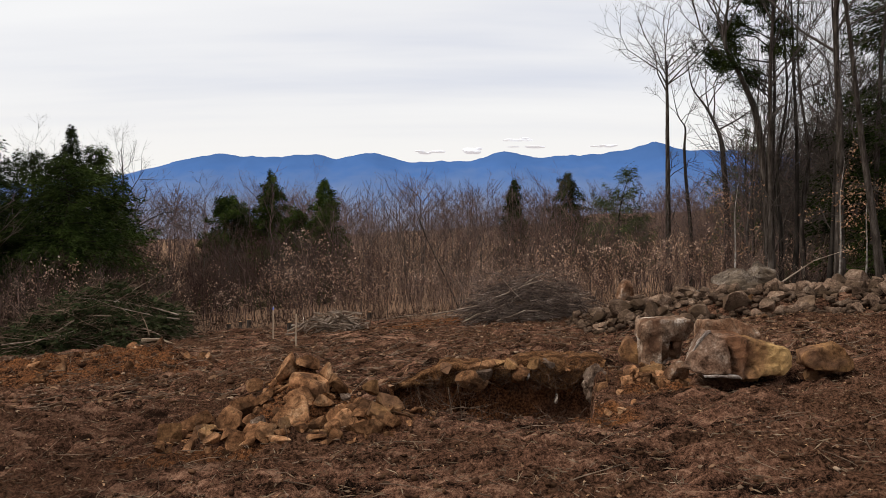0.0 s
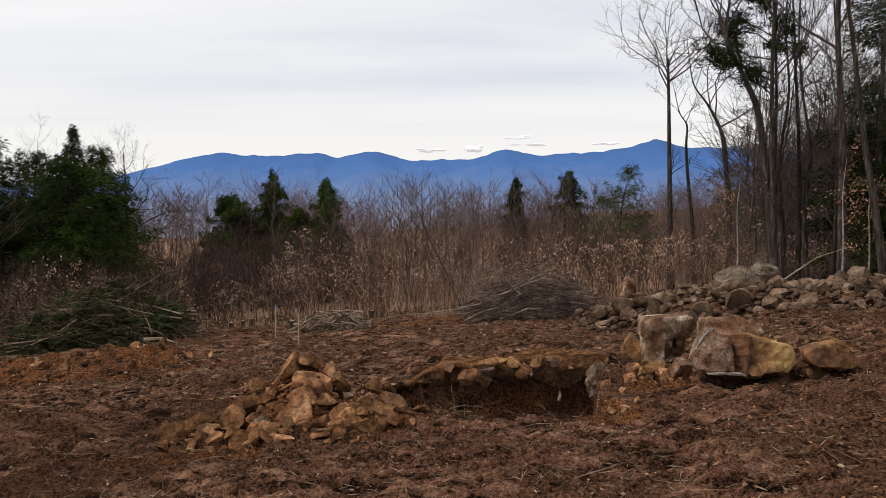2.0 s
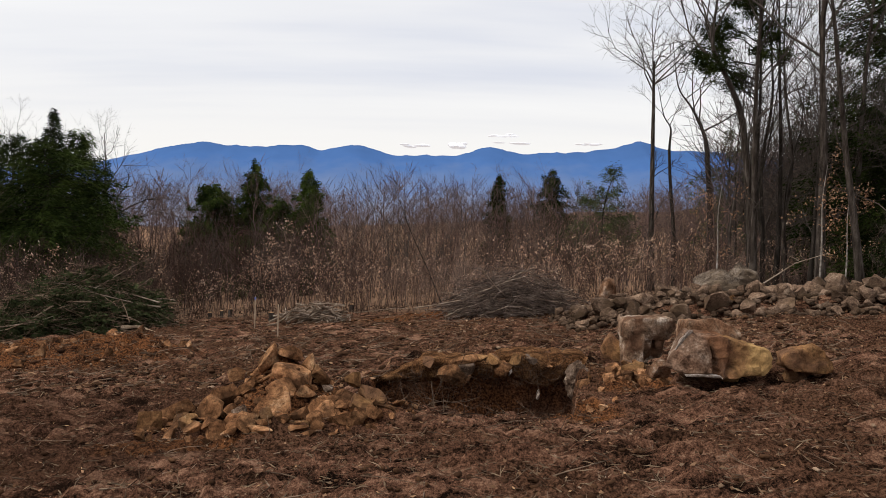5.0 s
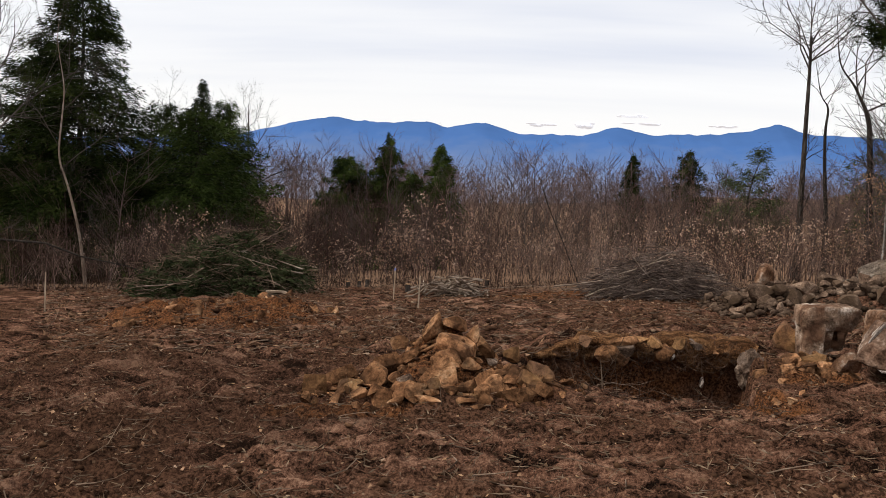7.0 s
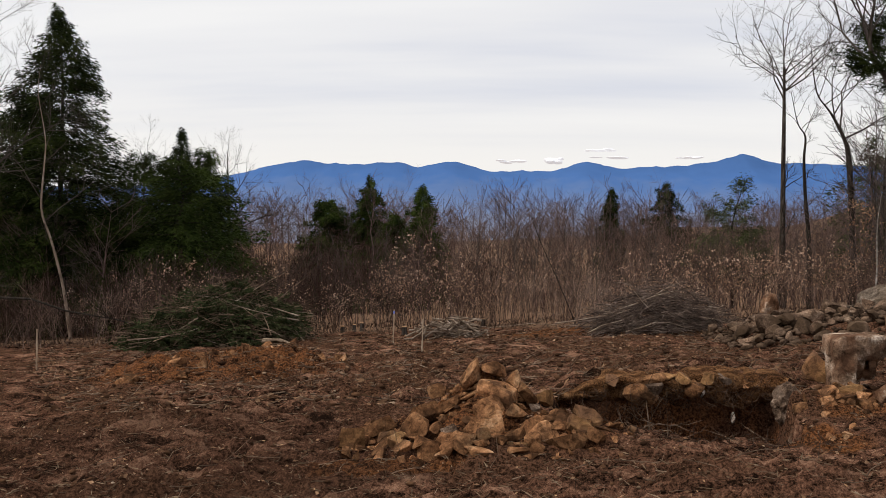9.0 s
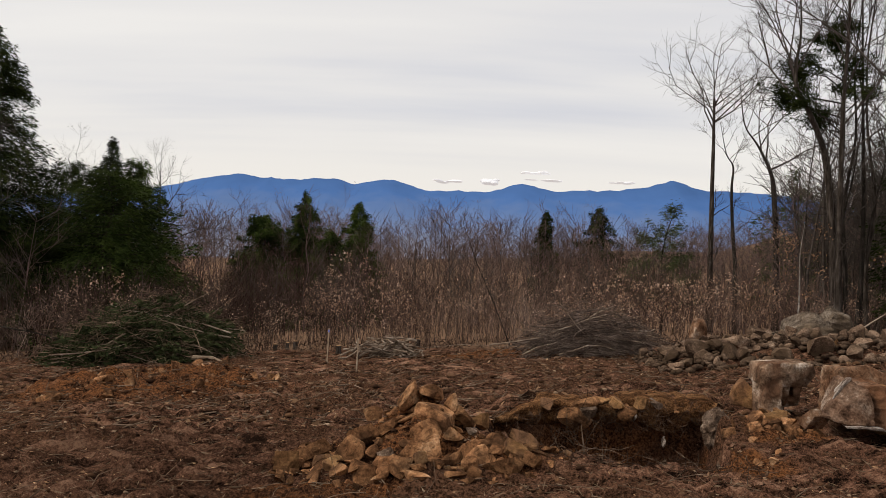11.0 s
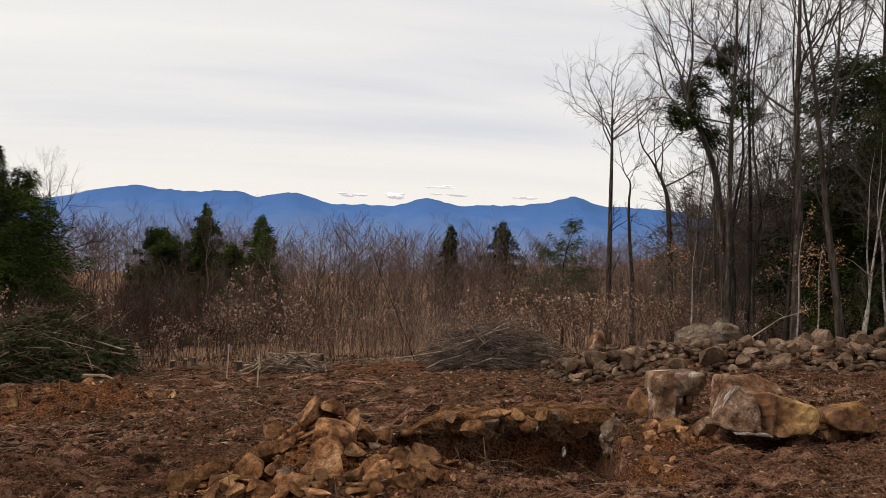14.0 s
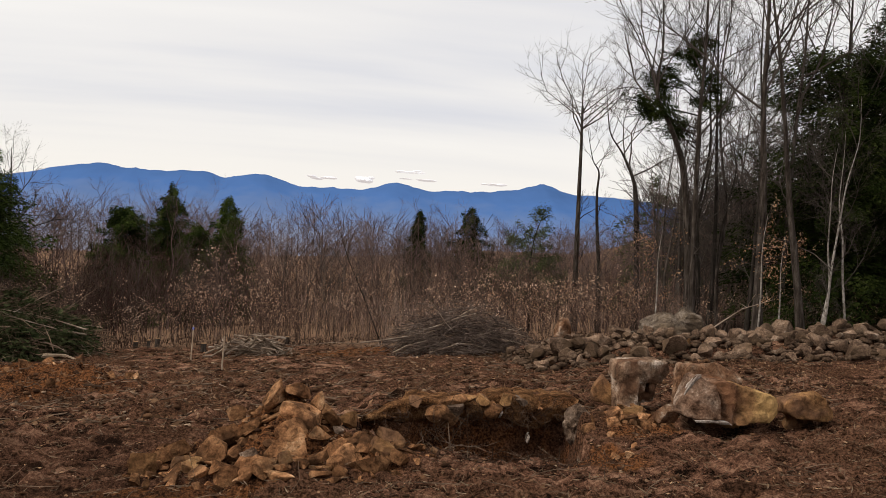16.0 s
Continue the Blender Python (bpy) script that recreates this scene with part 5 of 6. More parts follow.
bare_tree(10.95, 28.6, 14.5, 0.15, (0, 0), 0.35, 0.5, 11, 0.26, 404, label="slanting bare tree with a double bend", path=[(0.25, 0, 0), (0.1, 0, 3.2), (-0.3, 0, 6.4), (-0.95, 0, 7.8), (-1.45, 0, 8.6), (-1.45, 0, 9.4), (-1.3, 0, 10.4), (-1.6, 0, 13.8)])
bare_tree(10.95, 27.8, 16.5, 0.115, (-0.3, 0), 0.16, 0.42, 14, 0.22, 405, fine=(8, 7))
bare_tree(11.9, 29.5, 15.5, 0.08, (0.2, 0.4), 0.35, 0.5, 8, 0.25, 406, M_DARKBARK)
bare_tree(12.6, 30.0, 16.0, 0.095, (-0.3, 0), 0.35, 0.5, 8, 0.27, 407, M_DARKBARK)
bare_tree(13.3, 30.6, 16.5, 0.08, (-0.5, 0), 0.35, 0.5, 8, 0.27, 408)
bare_tree(12.2, 25.7, 16.5, 0.15, (-0.45, 0), 0.12, 0.5, 12, 0.34, 409, fine=(8, 8))
bare_tree(12.0, 26.1, 14.5, 0.075, (0.1, 0.2), 0.3, 0.55, 7, 0.27, 410, M_DARKBARK)
bare_tree(12.05, 22.9, 13.5, 0.115, (-2.0, 0), 0.12, 0.6, 9, 0.33, 411, label="slender pale tree leaning over the rubble row")
bare_tree(18.4, 31.0, 17.5, 0.14, (-0.4, 0), 0.2, 0.45, 12, 0.34, 415, M_DARKBARK, fine=(7, 7))
bare_tree(15.3, 30.0, 17.5, 0.12, (0.5, 0), 0.25, 0.5, 12, 0.32, 416, fine=(7, 7))
bare_tree(13.3, 24.2, 8.5, 0.05, (0.9, 0), 0.3, 0.35, 9, 0.3, 412, label="thin pale young birch with bare twigs", bark=M_BIRCH)
bare_tree(13.5, 24.4, 7.0, 0.045, (0.2, 0), 0.25, 0.35, 8, 0.3, 413, label="thin pale young birch with bare twigs", bark=M_BIRCH)
bare_tree(15.6, 26.4, 8.0, 0.05, (-0.4, 0), 0.3, 0.3, 8, 0.3, 414, label="thin pale young birch with bare twigs", bark=M_BIRCH)
rng = np.random.default_rng(78)
for k in range(8):
    yy = rng.uniform(27.0, 36.0)
    xx = yy * rng.uniform(0.37, 0.56)
    bare_tree(xx, yy, rng.uniform(8, 13), rng.uniform(0.032, 0.055), tuple(rng.normal(size=2) * 0.8), 0.7, 0.35, 10, 0.26, 490 + k, M_DARKBARK, label="thin crooked bare tree behind the rubble row", fine=(5, 5))
rng = np.random.default_rng(77)
for k in range(9):
    yy = rng.uniform(36, 60)
    xx = yy * rng.uniform(0.36, 0.62)
    bare_tree(xx, yy, rng.uniform(10, 16), rng.uniform(0.045, 0.085), tuple(rng.normal(size=2) * 0.7), 0.3, 0.5, 9, 0.26, 420 + k, M_DARKBARK if k % 2 else M_BARK, label="bare hardwood in the woods behind the rubble row", fine=(4, 5))
# evergreens at that end
ragged_pine(11.5, 29.4, 10.9, 450)
conifer(16.3, 45.0, 9.0, 2.8, 455, start=0.1, mat=M_NEEDLE3, dense=0.6, fill=90, power=0.6, label="thin soft hemlock deep in the bare woods", leaf=(0.22, 0.05))
conifer(19.6, 44.0, 9.5, 2.6, 456, start=0.1, dense=0.6, fill=90, power=0.55, label="dark hemlock deep in the bare woods", leaf=(0.22, 0.05))
conifer(17.7, 30.5, 11.5, 3.7, 451, start=0.03, label="broad dark hemlock behind the rubble row", power=0.32, dense=1.0, fill=85, leaf=(0.2, 0.06))
conifer(20.2, 30.0, 13.0, 3.6, 452, start=0.05, label="broad dark hemlock behind the rubble row", power=0.5, fill=80, leaf=(0.2, 0.06))
conifer(22.5, 36.0, 13.0, 3.4, 458, start=0.15, label="broad dark hemlock behind the rubble row", power=0.6, fill=60, leaf=(0.24, 0.07))
# the dark evergreens at the other end
conifer(-21.5, 36.0, 14.4, 5.0, 460, start=0.03, label="tall broad dark spruce beside the clearing", dense=1.15, power=0.85, fill=75, ragged=0.13, gaps=0.0, droop=0.2, leaf=(0.22, 0.06))
conifer(-25.5, 39.0, 12.0, 4.0, 461, label="dark spruce beside the clearing", power=0.6, fill=80, leaf=(0.21, 0.06))
conifer(-17.0, 38.0, 7.8, 3.4, 462, label="bushy dark spruce beside the clearing", power=0.45, start=0.02, fill=80, leaf=(0.21, 0.06), mat=M_NEEDLE2)
conifer(-22.3, 50.0, 11.9, 2.8, 463, label="narrow pointed dark spruce beyond the clearing", fill=80, leaf=(0.21, 0.06))
conifer(-20.9, 50.5, 10.6, 2.8, 464, label="bushy dark spruce in a clump", power=0.42, start=0.02, fill=80, leaf=(0.21, 0.06), mat=M_NEEDLE2)
conifer(-23.9, 48.5, 10.4, 3.4, 465, label="bushy dark spruce in a clump", power=0.42, start=0.02, fill=80, leaf=(0.21, 0.06))
conifer(-19.8, 51.0, 8.4, 2.3, 466, label="bushy dark spruce in a clump", power=0.42, start=0.02, fill=80, leaf=(0.21, 0.06), mat=M_NEEDLE2)
# the scattered evergreens across the thicket
conifer(-8.44, 60.0, 8.9, 2.1, 470, start=0.1, mat=M_NEEDLE4, label="bright green young spruce standing in the thicket", power=0.62, fill=130, ragged=0.3, gaps=0.04, leaf=(0.24, 0.06))
conifer(9.8, 46.0, 7.0, 2.3, 454, start=0.2, mat=M_NEEDLE3, label="soft grey-green young pine over the thicket", dense=0.7, leaf=(0.22, 0.035), fill=130, power=0.6, droop=-0.05, gaps=0.08, ragged=0.32)
conifer(-12.1, 60.0, 9.7, 2.5, 471, mat=M_NEEDLE2, label="pointed dark spruce in the thicket", power=0.72, start=0.1, ragged=0.34, gaps=0.05, leaf=(0.24, 0.06))
conifer(-15.4, 60.0, 8.2, 2.8, 472, mat=M_NEEDLE2, label="broad green spruce in the thicket", power=0.5, start=0.1, ragged=0.34, gaps=0.05, leaf=(0.24, 0.06))
conifer(-9.9, 58.0, 6.8, 1.9, 473, mat=M_NEEDLE2, label="dark young spruce in the thicket", power=0.55, start=0.1, ragged=0.34, gaps=0.05, leaf=(0.24, 0.06))
conifer(6.45, 75.0, 9.9, 1.7, 474, label="small pointed spruce far in the thicket", power=0.7, start=0.2, ragged=0.34, gaps=0.05, fill=90, leaf=(0.24, 0.07))
conifer(12.0, 80.0, 10.8, 2.9, 475, label="dark spruce far in the thicket", power=0.62, start=0.2, ragged=0.34, gaps=0.05, fill=90, leaf=(0.24, 0.07))
# taller bare trees that rise out of the far thicket
rng = np.random.default_rng(79)
for k in range(20):
    yy = rng.uniform(48, 88)
    xx = yy * (-0.34 + 0.034 * k + rng.uniform(-0.012, 0.012))
    top = 1.5 + yy * rng.uniform(0.018, 0.046) - float(plain_z(xx, yy))
    bare_tree(xx, yy, top, rng.uniform(0.035, 0.07), tuple(rng.normal(size=2) * 0.4), 0.4, 0.4, 10, 0.30, 520 + k, M_FARSTEM, label="slender bare tree rising out of the far thicket", fine=(5, 5), sprouts=2, rise=1.5, twig=M_FARSTEM)
# bare trees at the other end
bare_tree(-18.3, 31.0, 10.5, 0.06, (0, 0), 0.55, 0.35, 9, 0.27, 480, M_LOG, label="crooked pale birch in front of the spruce", path=[(0, 0, 0), (-0.3, 0, 2.2), (-0.8, 0, 4.0), (-1.25, 0, 5.1), (-1.05, 0, 7.0), (-1.0, 0, 7.8), (-1.35, 0, 9.6), (-1.2, 0, 10.6)])
bare_tree(-25.2, 52.0, 11.6, 0.19, (0, 0), 0.25, 0.4, 13, 0.32, 481, label="bare tree above the spruces")
bare_tree(-20.4, 55.0, 12.2, 0.19, (-0.5, 0), 0.25, 0.4, 13, 0.34, 482, label="bare tree above the spruces")
bare_tree(-21.6, 29.0, 13.0, 0.13, (1.0, 0), 0.3, 0.4, 12, 0.36, 483, label="bare tree overhanging the clearing")
bare_tree(-24.5, 33.0, 10.0, 0.10, (0.4, 0), 0.3, 0.3, 9, 0.34, 484, label="bare tree beside the dark spruce")
bare_tree(0.75, 31.3, 5.2, 0.03, (-2.1, 0), 0.1, 0.4, 5, 0.2, 485, M_DARKBARK, label="thin dark sapling slanting over the thicket", fine=(3, 2), sprouts=1)


# ---- thicket and far woods ----
def scatter_copies(rng, protos, places, heights, tilt=0.08):
    """Copies of (verts, faces) prototypes about 1 high, turned and scaled, as one pair of arrays."""
    vs, fs, n = [], [], 0
    which = rng.integers(0, len(protos), len(places))
    for k, (v, f) in enumerate(protos):
        sel = np.where(which == k)[0]
        if not len(sel):
            continue
        a = rng.uniform(0, 6.28, len(sel))
        h = heights[sel]
        c, s = np.cos(a)[:, None], np.sin(a)[:, None]
        x = v[None, :, 0] * c - v[None, :, 1] * s
        y = v[None, :, 0] * s + v[None, :, 1] * c
        z = np.repeat(v[None, :, 2], len(sel), 0)
        lean = rng.normal(size=(len(sel), 2)) * tilt
        x = (x + lean[:, :1] * z) * h[:, None] + places[sel, 0:1]
        y = (y + lean[:, 1:] * z) * h[:, None] + places[sel, 1:2]
        z = z * h[:, None] + places[sel, 2:3]
        vs.append(np.stack([x, y, z], -1).reshape(-1, 3))
        fs.append((f[None] + (np.arange(len(sel)) * len(v))[:, None, None]).reshape(-1, f.shape[1]) + n)
        n += len(vs[-1])
    return np.concatenate(vs), fs


def sapling_proto(seed, branches=9, twigs=2, r=0.0030):
    """A sapling 1 high: tube segments."""
    rng = np.random.default_rng(seed)
    segs, tips, p, d = [], [], np.zeros(3), np.array([0, 0, 1.0])
    line = [p]
    for k in range(4):
        d = unit(d + rng.normal(size=3) * 0.09 + np.array([0, 0, 0.1]))
        q = p + d * 0.25
        segs.append((*p, *q, r * (1.15 - 0.22 * k), r * (0.93 - 0.22 * k)))
        p = q
        line.append(p)
    for b in range(branches):
        f = rng.uniform(0.06, 0.97)
        k = min(int(f * 4), 3)
        q = line[k] + (line[k + 1] - line[k]) * (f * 4 - k)
        a = rng.uniform(0, 6.28)
        e = unit(np.array([math.cos(a), math.sin(a), rng.uniform(0.8, 2.4)]))
        ln = 0.40 * (1.15 - f) + 0.07
        t = q + e * ln
        segs.append((*q, *t, r * 0.55, r * 0.3))
        tips.append(t)
        for w in range(twigs):
            g = rng.uniform(0.3, 0.9)
            e2 = unit(e + rng.normal(size=3) * 0.5)
            s0 = q + e * ln * g
            s1 = s0 + e2 * ln * 0.55
            segs.append((*s0, *s1, r * 0.34, r * 0.22))
            tips.append(s1)
    return segs, np.array(tips)


def build_thicket():
    rng = np.random.default_rng(55)
    protos, leaf_protos = [], []
    for k in range(12):
        segs, tips = sapling_proto(600 + k)
        protos.append(tubes(segs, 3))
        c = np.repeat(tips, 2, 0) + rng.normal(size=(len(tips) * 2, 3)) * 0.03
        leaf_protos.append(blades(rng, c[rng.random(len(c)) < 0.75], 0.034, 0.021))
    n = 2500
    y = 29.3 + 27 * rng.random(n) ** 1.5
    x = rng.uniform(-0.72, 0.68, n) * y
    y = y + np.clip((-x - 9) * 0.12, 0, 2) - smooth(4, 12, x) * 1.2
    clump = vnoise(x * 0.45, y * 0.45, 61)
    keep = clump + rng.random(n) * 0.6 > 0.45
    x, y, clump = x[keep], y[keep], clump[keep]
    h = (1.3 + 1.5 * rng.random(len(x)) + 0.125 * (y - 29)) * (0.75 + 0.45 * vnoise(x * 0.25, y * 0.25, 62))
    h = np.where(x > 9, h * 0.85, h)
    P = np.stack([x, y, plain_z(x, y) - 0.05], -1)
    # stems towards the spruces take the copy with shade painted into its colour
    dark = x + 6 * (vnoise(x * 0.3, y * 0.3, 67) - 0.5) < -3.6
    for name, sel, mat, label in (("sapling_thicket", ~dark, M_STEM, "dense thicket of bare tan saplings along the clearing"), ("bramble_thicket", dark, M_SHADED_STEM, "dense thicket of brown stems along the clearing, spruce shade in their colour")):
        v, f = scatter_copies(rng, protos, P[sel], h[sel], 0.16)
        tagged(put(name, mesh_from(name, v, f), mat), label, "thicket", kind="stuff")
    leafy = (vnoise(x * 0.28 + 7, y * 0.28, 63) + rng.random(len(x)) * 0.25 > 0.64 + 0.08 * (x < -6)) & (y < 42)
    v, f = scatter_copies(np.random.default_rng(56), leaf_protos, P[leafy], h[leafy] * rng.uniform(0.6, 0.95, leafy.sum()))
    ob = put("dry_leaves", mesh_from("dry_leaves", v, f), M_LEAF)
    tagged(ob, "pale tan dead leaves still on the saplings", "leaves", kind="stuff")
    # taller, thinner saplings that stand out of it
    nt = 290
    yt = 31 + 18 * rng.random(nt)
    xt = rng.uniform(-0.68, 0.66, nt) * yt
    Pt = np.stack([xt, yt, plain_z(xt, yt) - 0.05], -1)
    ht = rng.uniform(2.9, 4.6, nt) * (0.8 + 0.4 * vnoise(xt * 0.2, yt * 0.2, 66))
    shapes = [mesh_from("sapling", v, [f]) for v, f in protos]
    for k in range(nt):
        ob = put("sapling", shapes[k % 12], M_BRANCH)
        ob.matrix_world = Matrix.Translation(Pt[k]) @ Euler((rng.normal() * 0.06, rng.normal() * 0.06, rng.uniform(0, 6.28))).to_matrix().to_4x4() @ Matrix.Scale(ht[k], 4)
        tagged(ob, "thin tall bare sapling standing out of the thicket", "sapling", "tall saplings")
    # twiggy brush in front of the dark evergreens
    xb, yb = rng.uniform(-21, -11.5, 170), rng.uniform(27.6, 31.0, 170)
    v, f = scatter_copies(rng, protos, np.stack([xb, yb, plain_z(xb, yb) - 0.05], -1), rng.uniform(1.1, 2.9, 170), 0.22)
    tagged(put("tangled_brush", mesh_from("tangled_brush", v, f), M_STEM), "pale tangled brush in front of the dark evergreens", "brush", kind="stuff")
    # low brush at the foot
    m = 500
    y2 = 28.7 + 6 * rng.random(m) ** 1.6
    x2 = rng.uniform(-0.7, 0.66, m) * y2
    P2 = np.stack([x2, y2, plain_z(x2, y2) - 0.03], -1)
    v, f = scatter_copies(rng, protos, P2, rng.uniform(0.7, 1.7, m), 0.25)
    ob = put("low_brush", mesh_from("low_brush", v, f), M_STEM)
    tagged(ob, "low tangled bare brush at the foot of the thicket", "brush", kind="stuff")
    # dead grass, ferns and leaves round the feet of the stems
    m = 9000
    y3 = 28.0 + 7 * rng.random(m) ** 1.5
    x3 = rng.uniform(-0.7, 0.6, m) * y3
    keep = vnoise(x3 * 0.6, y3 * 0.6, 68) + 0.35 * rng.random(m) > 0.5
    x3, y3 = x3[keep], y3[keep]
    c = np.stack([x3, y3, plain_z(x3, y3) + rng.uniform(0.0, 0.42, len(x3)) * vnoise(x3 * 0.5, y3 * 0.5, 69)], -1)
    v, f = blades(rng, c, 0.26, 0.035, along=np.repeat(np.array([[0, 0, 0.8]]), len(c), 0), slim=True, stray=0.7)
    tagged(put("dead_undergrowth", mesh_from("dead_undergrowth", v, [f]), M_UNDER), "dark dead grass and fern at the foot of the thicket", "undergrowth", kind="stuff")


def build_far_woods():
    rng = np.random.default_rng(58)
    protos = []
    for k in range(10):
        r2 = np.random.default_rng(700 + k)
        segs, p, line = [], np.zeros(3), [np.zeros(3)]
        for j in range(3):
            q = p + np.array([r2.normal() * 0.025, r2.normal() * 0.025, 0.3])
            segs.append((*p, *q, 0.010 - 0.003 * j, 0.007 - 0.003 * j))
            p = q
            line.append(p)
        for b in range(17):
            hh = r2.uniform(0.32, 0.92)
            m = min(int(hh / 0.3), 2)
            q = line[m] + (line[m + 1] - line[m]) * min(hh / 0.3 - m, 1)
            a = r2.uniform(0, 6.28)
            d = unit(np.array([math.cos(a), math.sin(a), r2.uniform(0.5, 1.5)]))
            ln = 0.36 * (1.2 - hh) + 0.05
            segs.append((*q, *(q + d * ln), 0.0020, 0.0010))
            for w in range(4):
                e = unit(d + r2.normal(size=3) * 0.55 + np.array([0, 0, 0.15]))
                st = q + d * ln * r2.uniform(0.3, 1.0)
                segs.append((*st, *(st + e * ln * r2.uniform(0.35, 0.7)), 0.0012, 0.0007))
        protos.append(tubes(segs, 3))
    n = 420
    y = 63 + 85 * rng.random(n) ** 1.2
    x = rng.uniform(-0.75, 0.80, n) * y
    crest = (0.017 + 0.020 * vnoise(x / y * 22, y * 0.02, 64)) * (0.45 + 0.6 * rng.random(n)) + np.where(rng.random(n) < 0.12, 0.026 * rng.random(n), 0)
    h = np.clip(1.5 + y * crest - plain_z(x, y), 5.5, 16)
    P = np.stack([x, y, plain_z(x, y) - 0.1], -1)
    nm = 260
    ym = 34 + 28 * rng.random(nm)
    xm = np.where(rng.random(nm) < 0.72, rng.uniform(0.30, 0.74, nm), rng.uniform(-0.8, -0.5, nm)) * ym
    Pm = np.stack([xm, ym, plain_z(xm, ym) - 0.1], -1)
    v, f = scatter_copies(np.random.default_rng(59), protos, Pm, rng.uniform(0.6, 1.2, nm) * np.interp(xm / ym, [0.3, 0.4, 0.48, 0.7], [6, 7, 9, 10]))
    ob = put("young_woods", mesh_from("young_woods", v, f), M_FARSTEM)
    tagged(ob, "thin bare young trees among the tall hardwoods", "woods", kind="stuff")
    rd = np.random.default_rng(60)
    nd = 110
    yd = 31 + 26 * rd.random(nd)
    xd = rd.uniform(0.36, 0.62, nd) * yd
    v, f = scatter_copies(rd, protos, np.stack([xd, yd, plain_z(xd, yd) - 0.1], -1), rd.uniform(4.5, 10.5, nd))
    tagged(put("understory", mesh_from("understory", v, f), M_BRANCH), "dark bare understory among the tall hardwoods", "woods", kind="stuff")
    v, f = scatter_copies(rng, protos, P, h)
    ob = put("far_woods", mesh_from("far_woods", v, f), M_FARSTEM)
    tagged(ob, "bare grey-brown hardwood forest falling away to the valley", "woods", kind="stuff")


build_thicket()
build_far_woods()


# ---- brush piles, logs, stakes ----
def brush_pile(name, cx, cy, rx, ry, h, count, seed, axis, label, boughs=0.0, thick=1.0, long=2.4, single=24, mess=0.5, arch=0.0, mat=None):
    """Cut branches thrown into a heap, mostly lying one way; the thickest are parts of their own."""
    rng = np.random.default_rng(seed)
    z0 = float(plain_z(cx, cy))
    thing = new(name)
    thing.location = (cx, cy, z0)
    segs, cent, along = [], [], []
    for k in range(count):
        a, r = rng.uniform(0, 6.28), math.sqrt(rng.uniform(0, 1)) * 0.9
        px, py = rx * r * math.cos(a), ry * r * math.sin(a)
        top = h * (1 - r * r) ** 0.7 * (0.75 + 0.5 * float(vnoise(np.array(px * 1.2), np.array(py * 1.2), seed)))
        z = float(plain_z(cx + px, cy + py)) - z0 + top * rng.uniform(0.05, 1.0)
        yaw = axis + rng.normal() * mess + (math.pi if rng.random() < 0.3 else 0)
        big = k < single
        ln = rng.uniform(0.6, 1.0) * long * (1.1 if big else rng.uniform(0.4, 1.0))
        d = unit(np.array([math.cos(yaw), math.sin(yaw), rng.normal() * 0.18 - 0.25 * (px * math.cos(yaw) + py * math.sin(yaw)) / max(rx, ry)]))
        p = np.array([px, py, z]) - d * ln / 2
        rr = (0.024 if big else rng.choice([0.006, 0.011, 0.017], p=[0.55, 0.33, 0.12])) * thick
        own = []
        for j in range(4):
            d = unit(d + rng.normal(size=3) * 0.13 - np.array([0, 0, arch * (j - 1.0)]))
            q = p + d * ln / 4
            for end in (p, q):
                end[2] = max(end[2], float(plain_z(cx + end[0], cy + end[1])) - z0 + 0.02)
            own.append((*p, *q, rr * (1 - 0.2 * j), rr * (0.8 - 0.2 * j)))
            if rng.random() < 0.7:
                e = unit(d + rng.normal(size=3) * 0.6)
                segs.append((*q, *(q + e * ln * 0.2), min(rr * 0.45, 0.012), rr * 0.2))
            p = q
        if big:
            v, f = tubes(own, 6)
            put("branch", mesh_from("branch", v, [f], True), M_LOG, thing)
        else:
            segs += own
        if rng.random() < boughs:
            n = 40
            t = rng.uniform(-0.3, 0.3, n)
            c = np.array([px, py, z]) + d * (t * ln)[:, None] + rng.normal(size=(n, 3)) * np.array([0.12, 0.12, 0.06])
            c[:, 2] = np.maximum(c[:, 2], float(plain_z(cx + px, cy + py)) - z0 + 0.05)
            cent.append(c)
            along.append(np.repeat(d[None], n, 0))
    v, f = tubes(segs, 3)
    tagged(put("twig_tangle", mesh_from("twig_tangle", v, [f]), mat or M_TWIG, thing), kind="stuff")
    if cent:
        v, f = blades(rng, np.concatenate(cent), 0.20, 0.06, along=np.concatenate(along), slim=True)
        tagged(put("needle_mass", mesh_from("needle_mass", v, [f]), M_BOUGH, thing, "dull green needles of cut evergreen boughs"), kind="stuff")
    tagged(thing, label, "brush pile")
    return thing


brush_pile("brush_pile", 2.6, 25.0, 2.1, 1.2, 1.25, 1000, 800, 0.1, "heap of bare grey branches at the edge of the clearing", long=2.1, mess=0.9, arch=0.10, mat=M_BRUSH, single=30, thick=1.2)
brush_pile("brush_pile", -10.6, 25.8, 3.0, 1.6, 1.75, 1300, 801, -0.12, "heap of cut evergreen boughs and branches", boughs=0.5, long=3.0, single=34, mess=0.6)
brush_pile("log_pile", -3.4, 25.6, 1.15, 0.55, 0.62, 120, 802, 0.0, "small heap of grey cut sticks and logs", thick=1.35, long=1.1, single=80, mess=1.5)


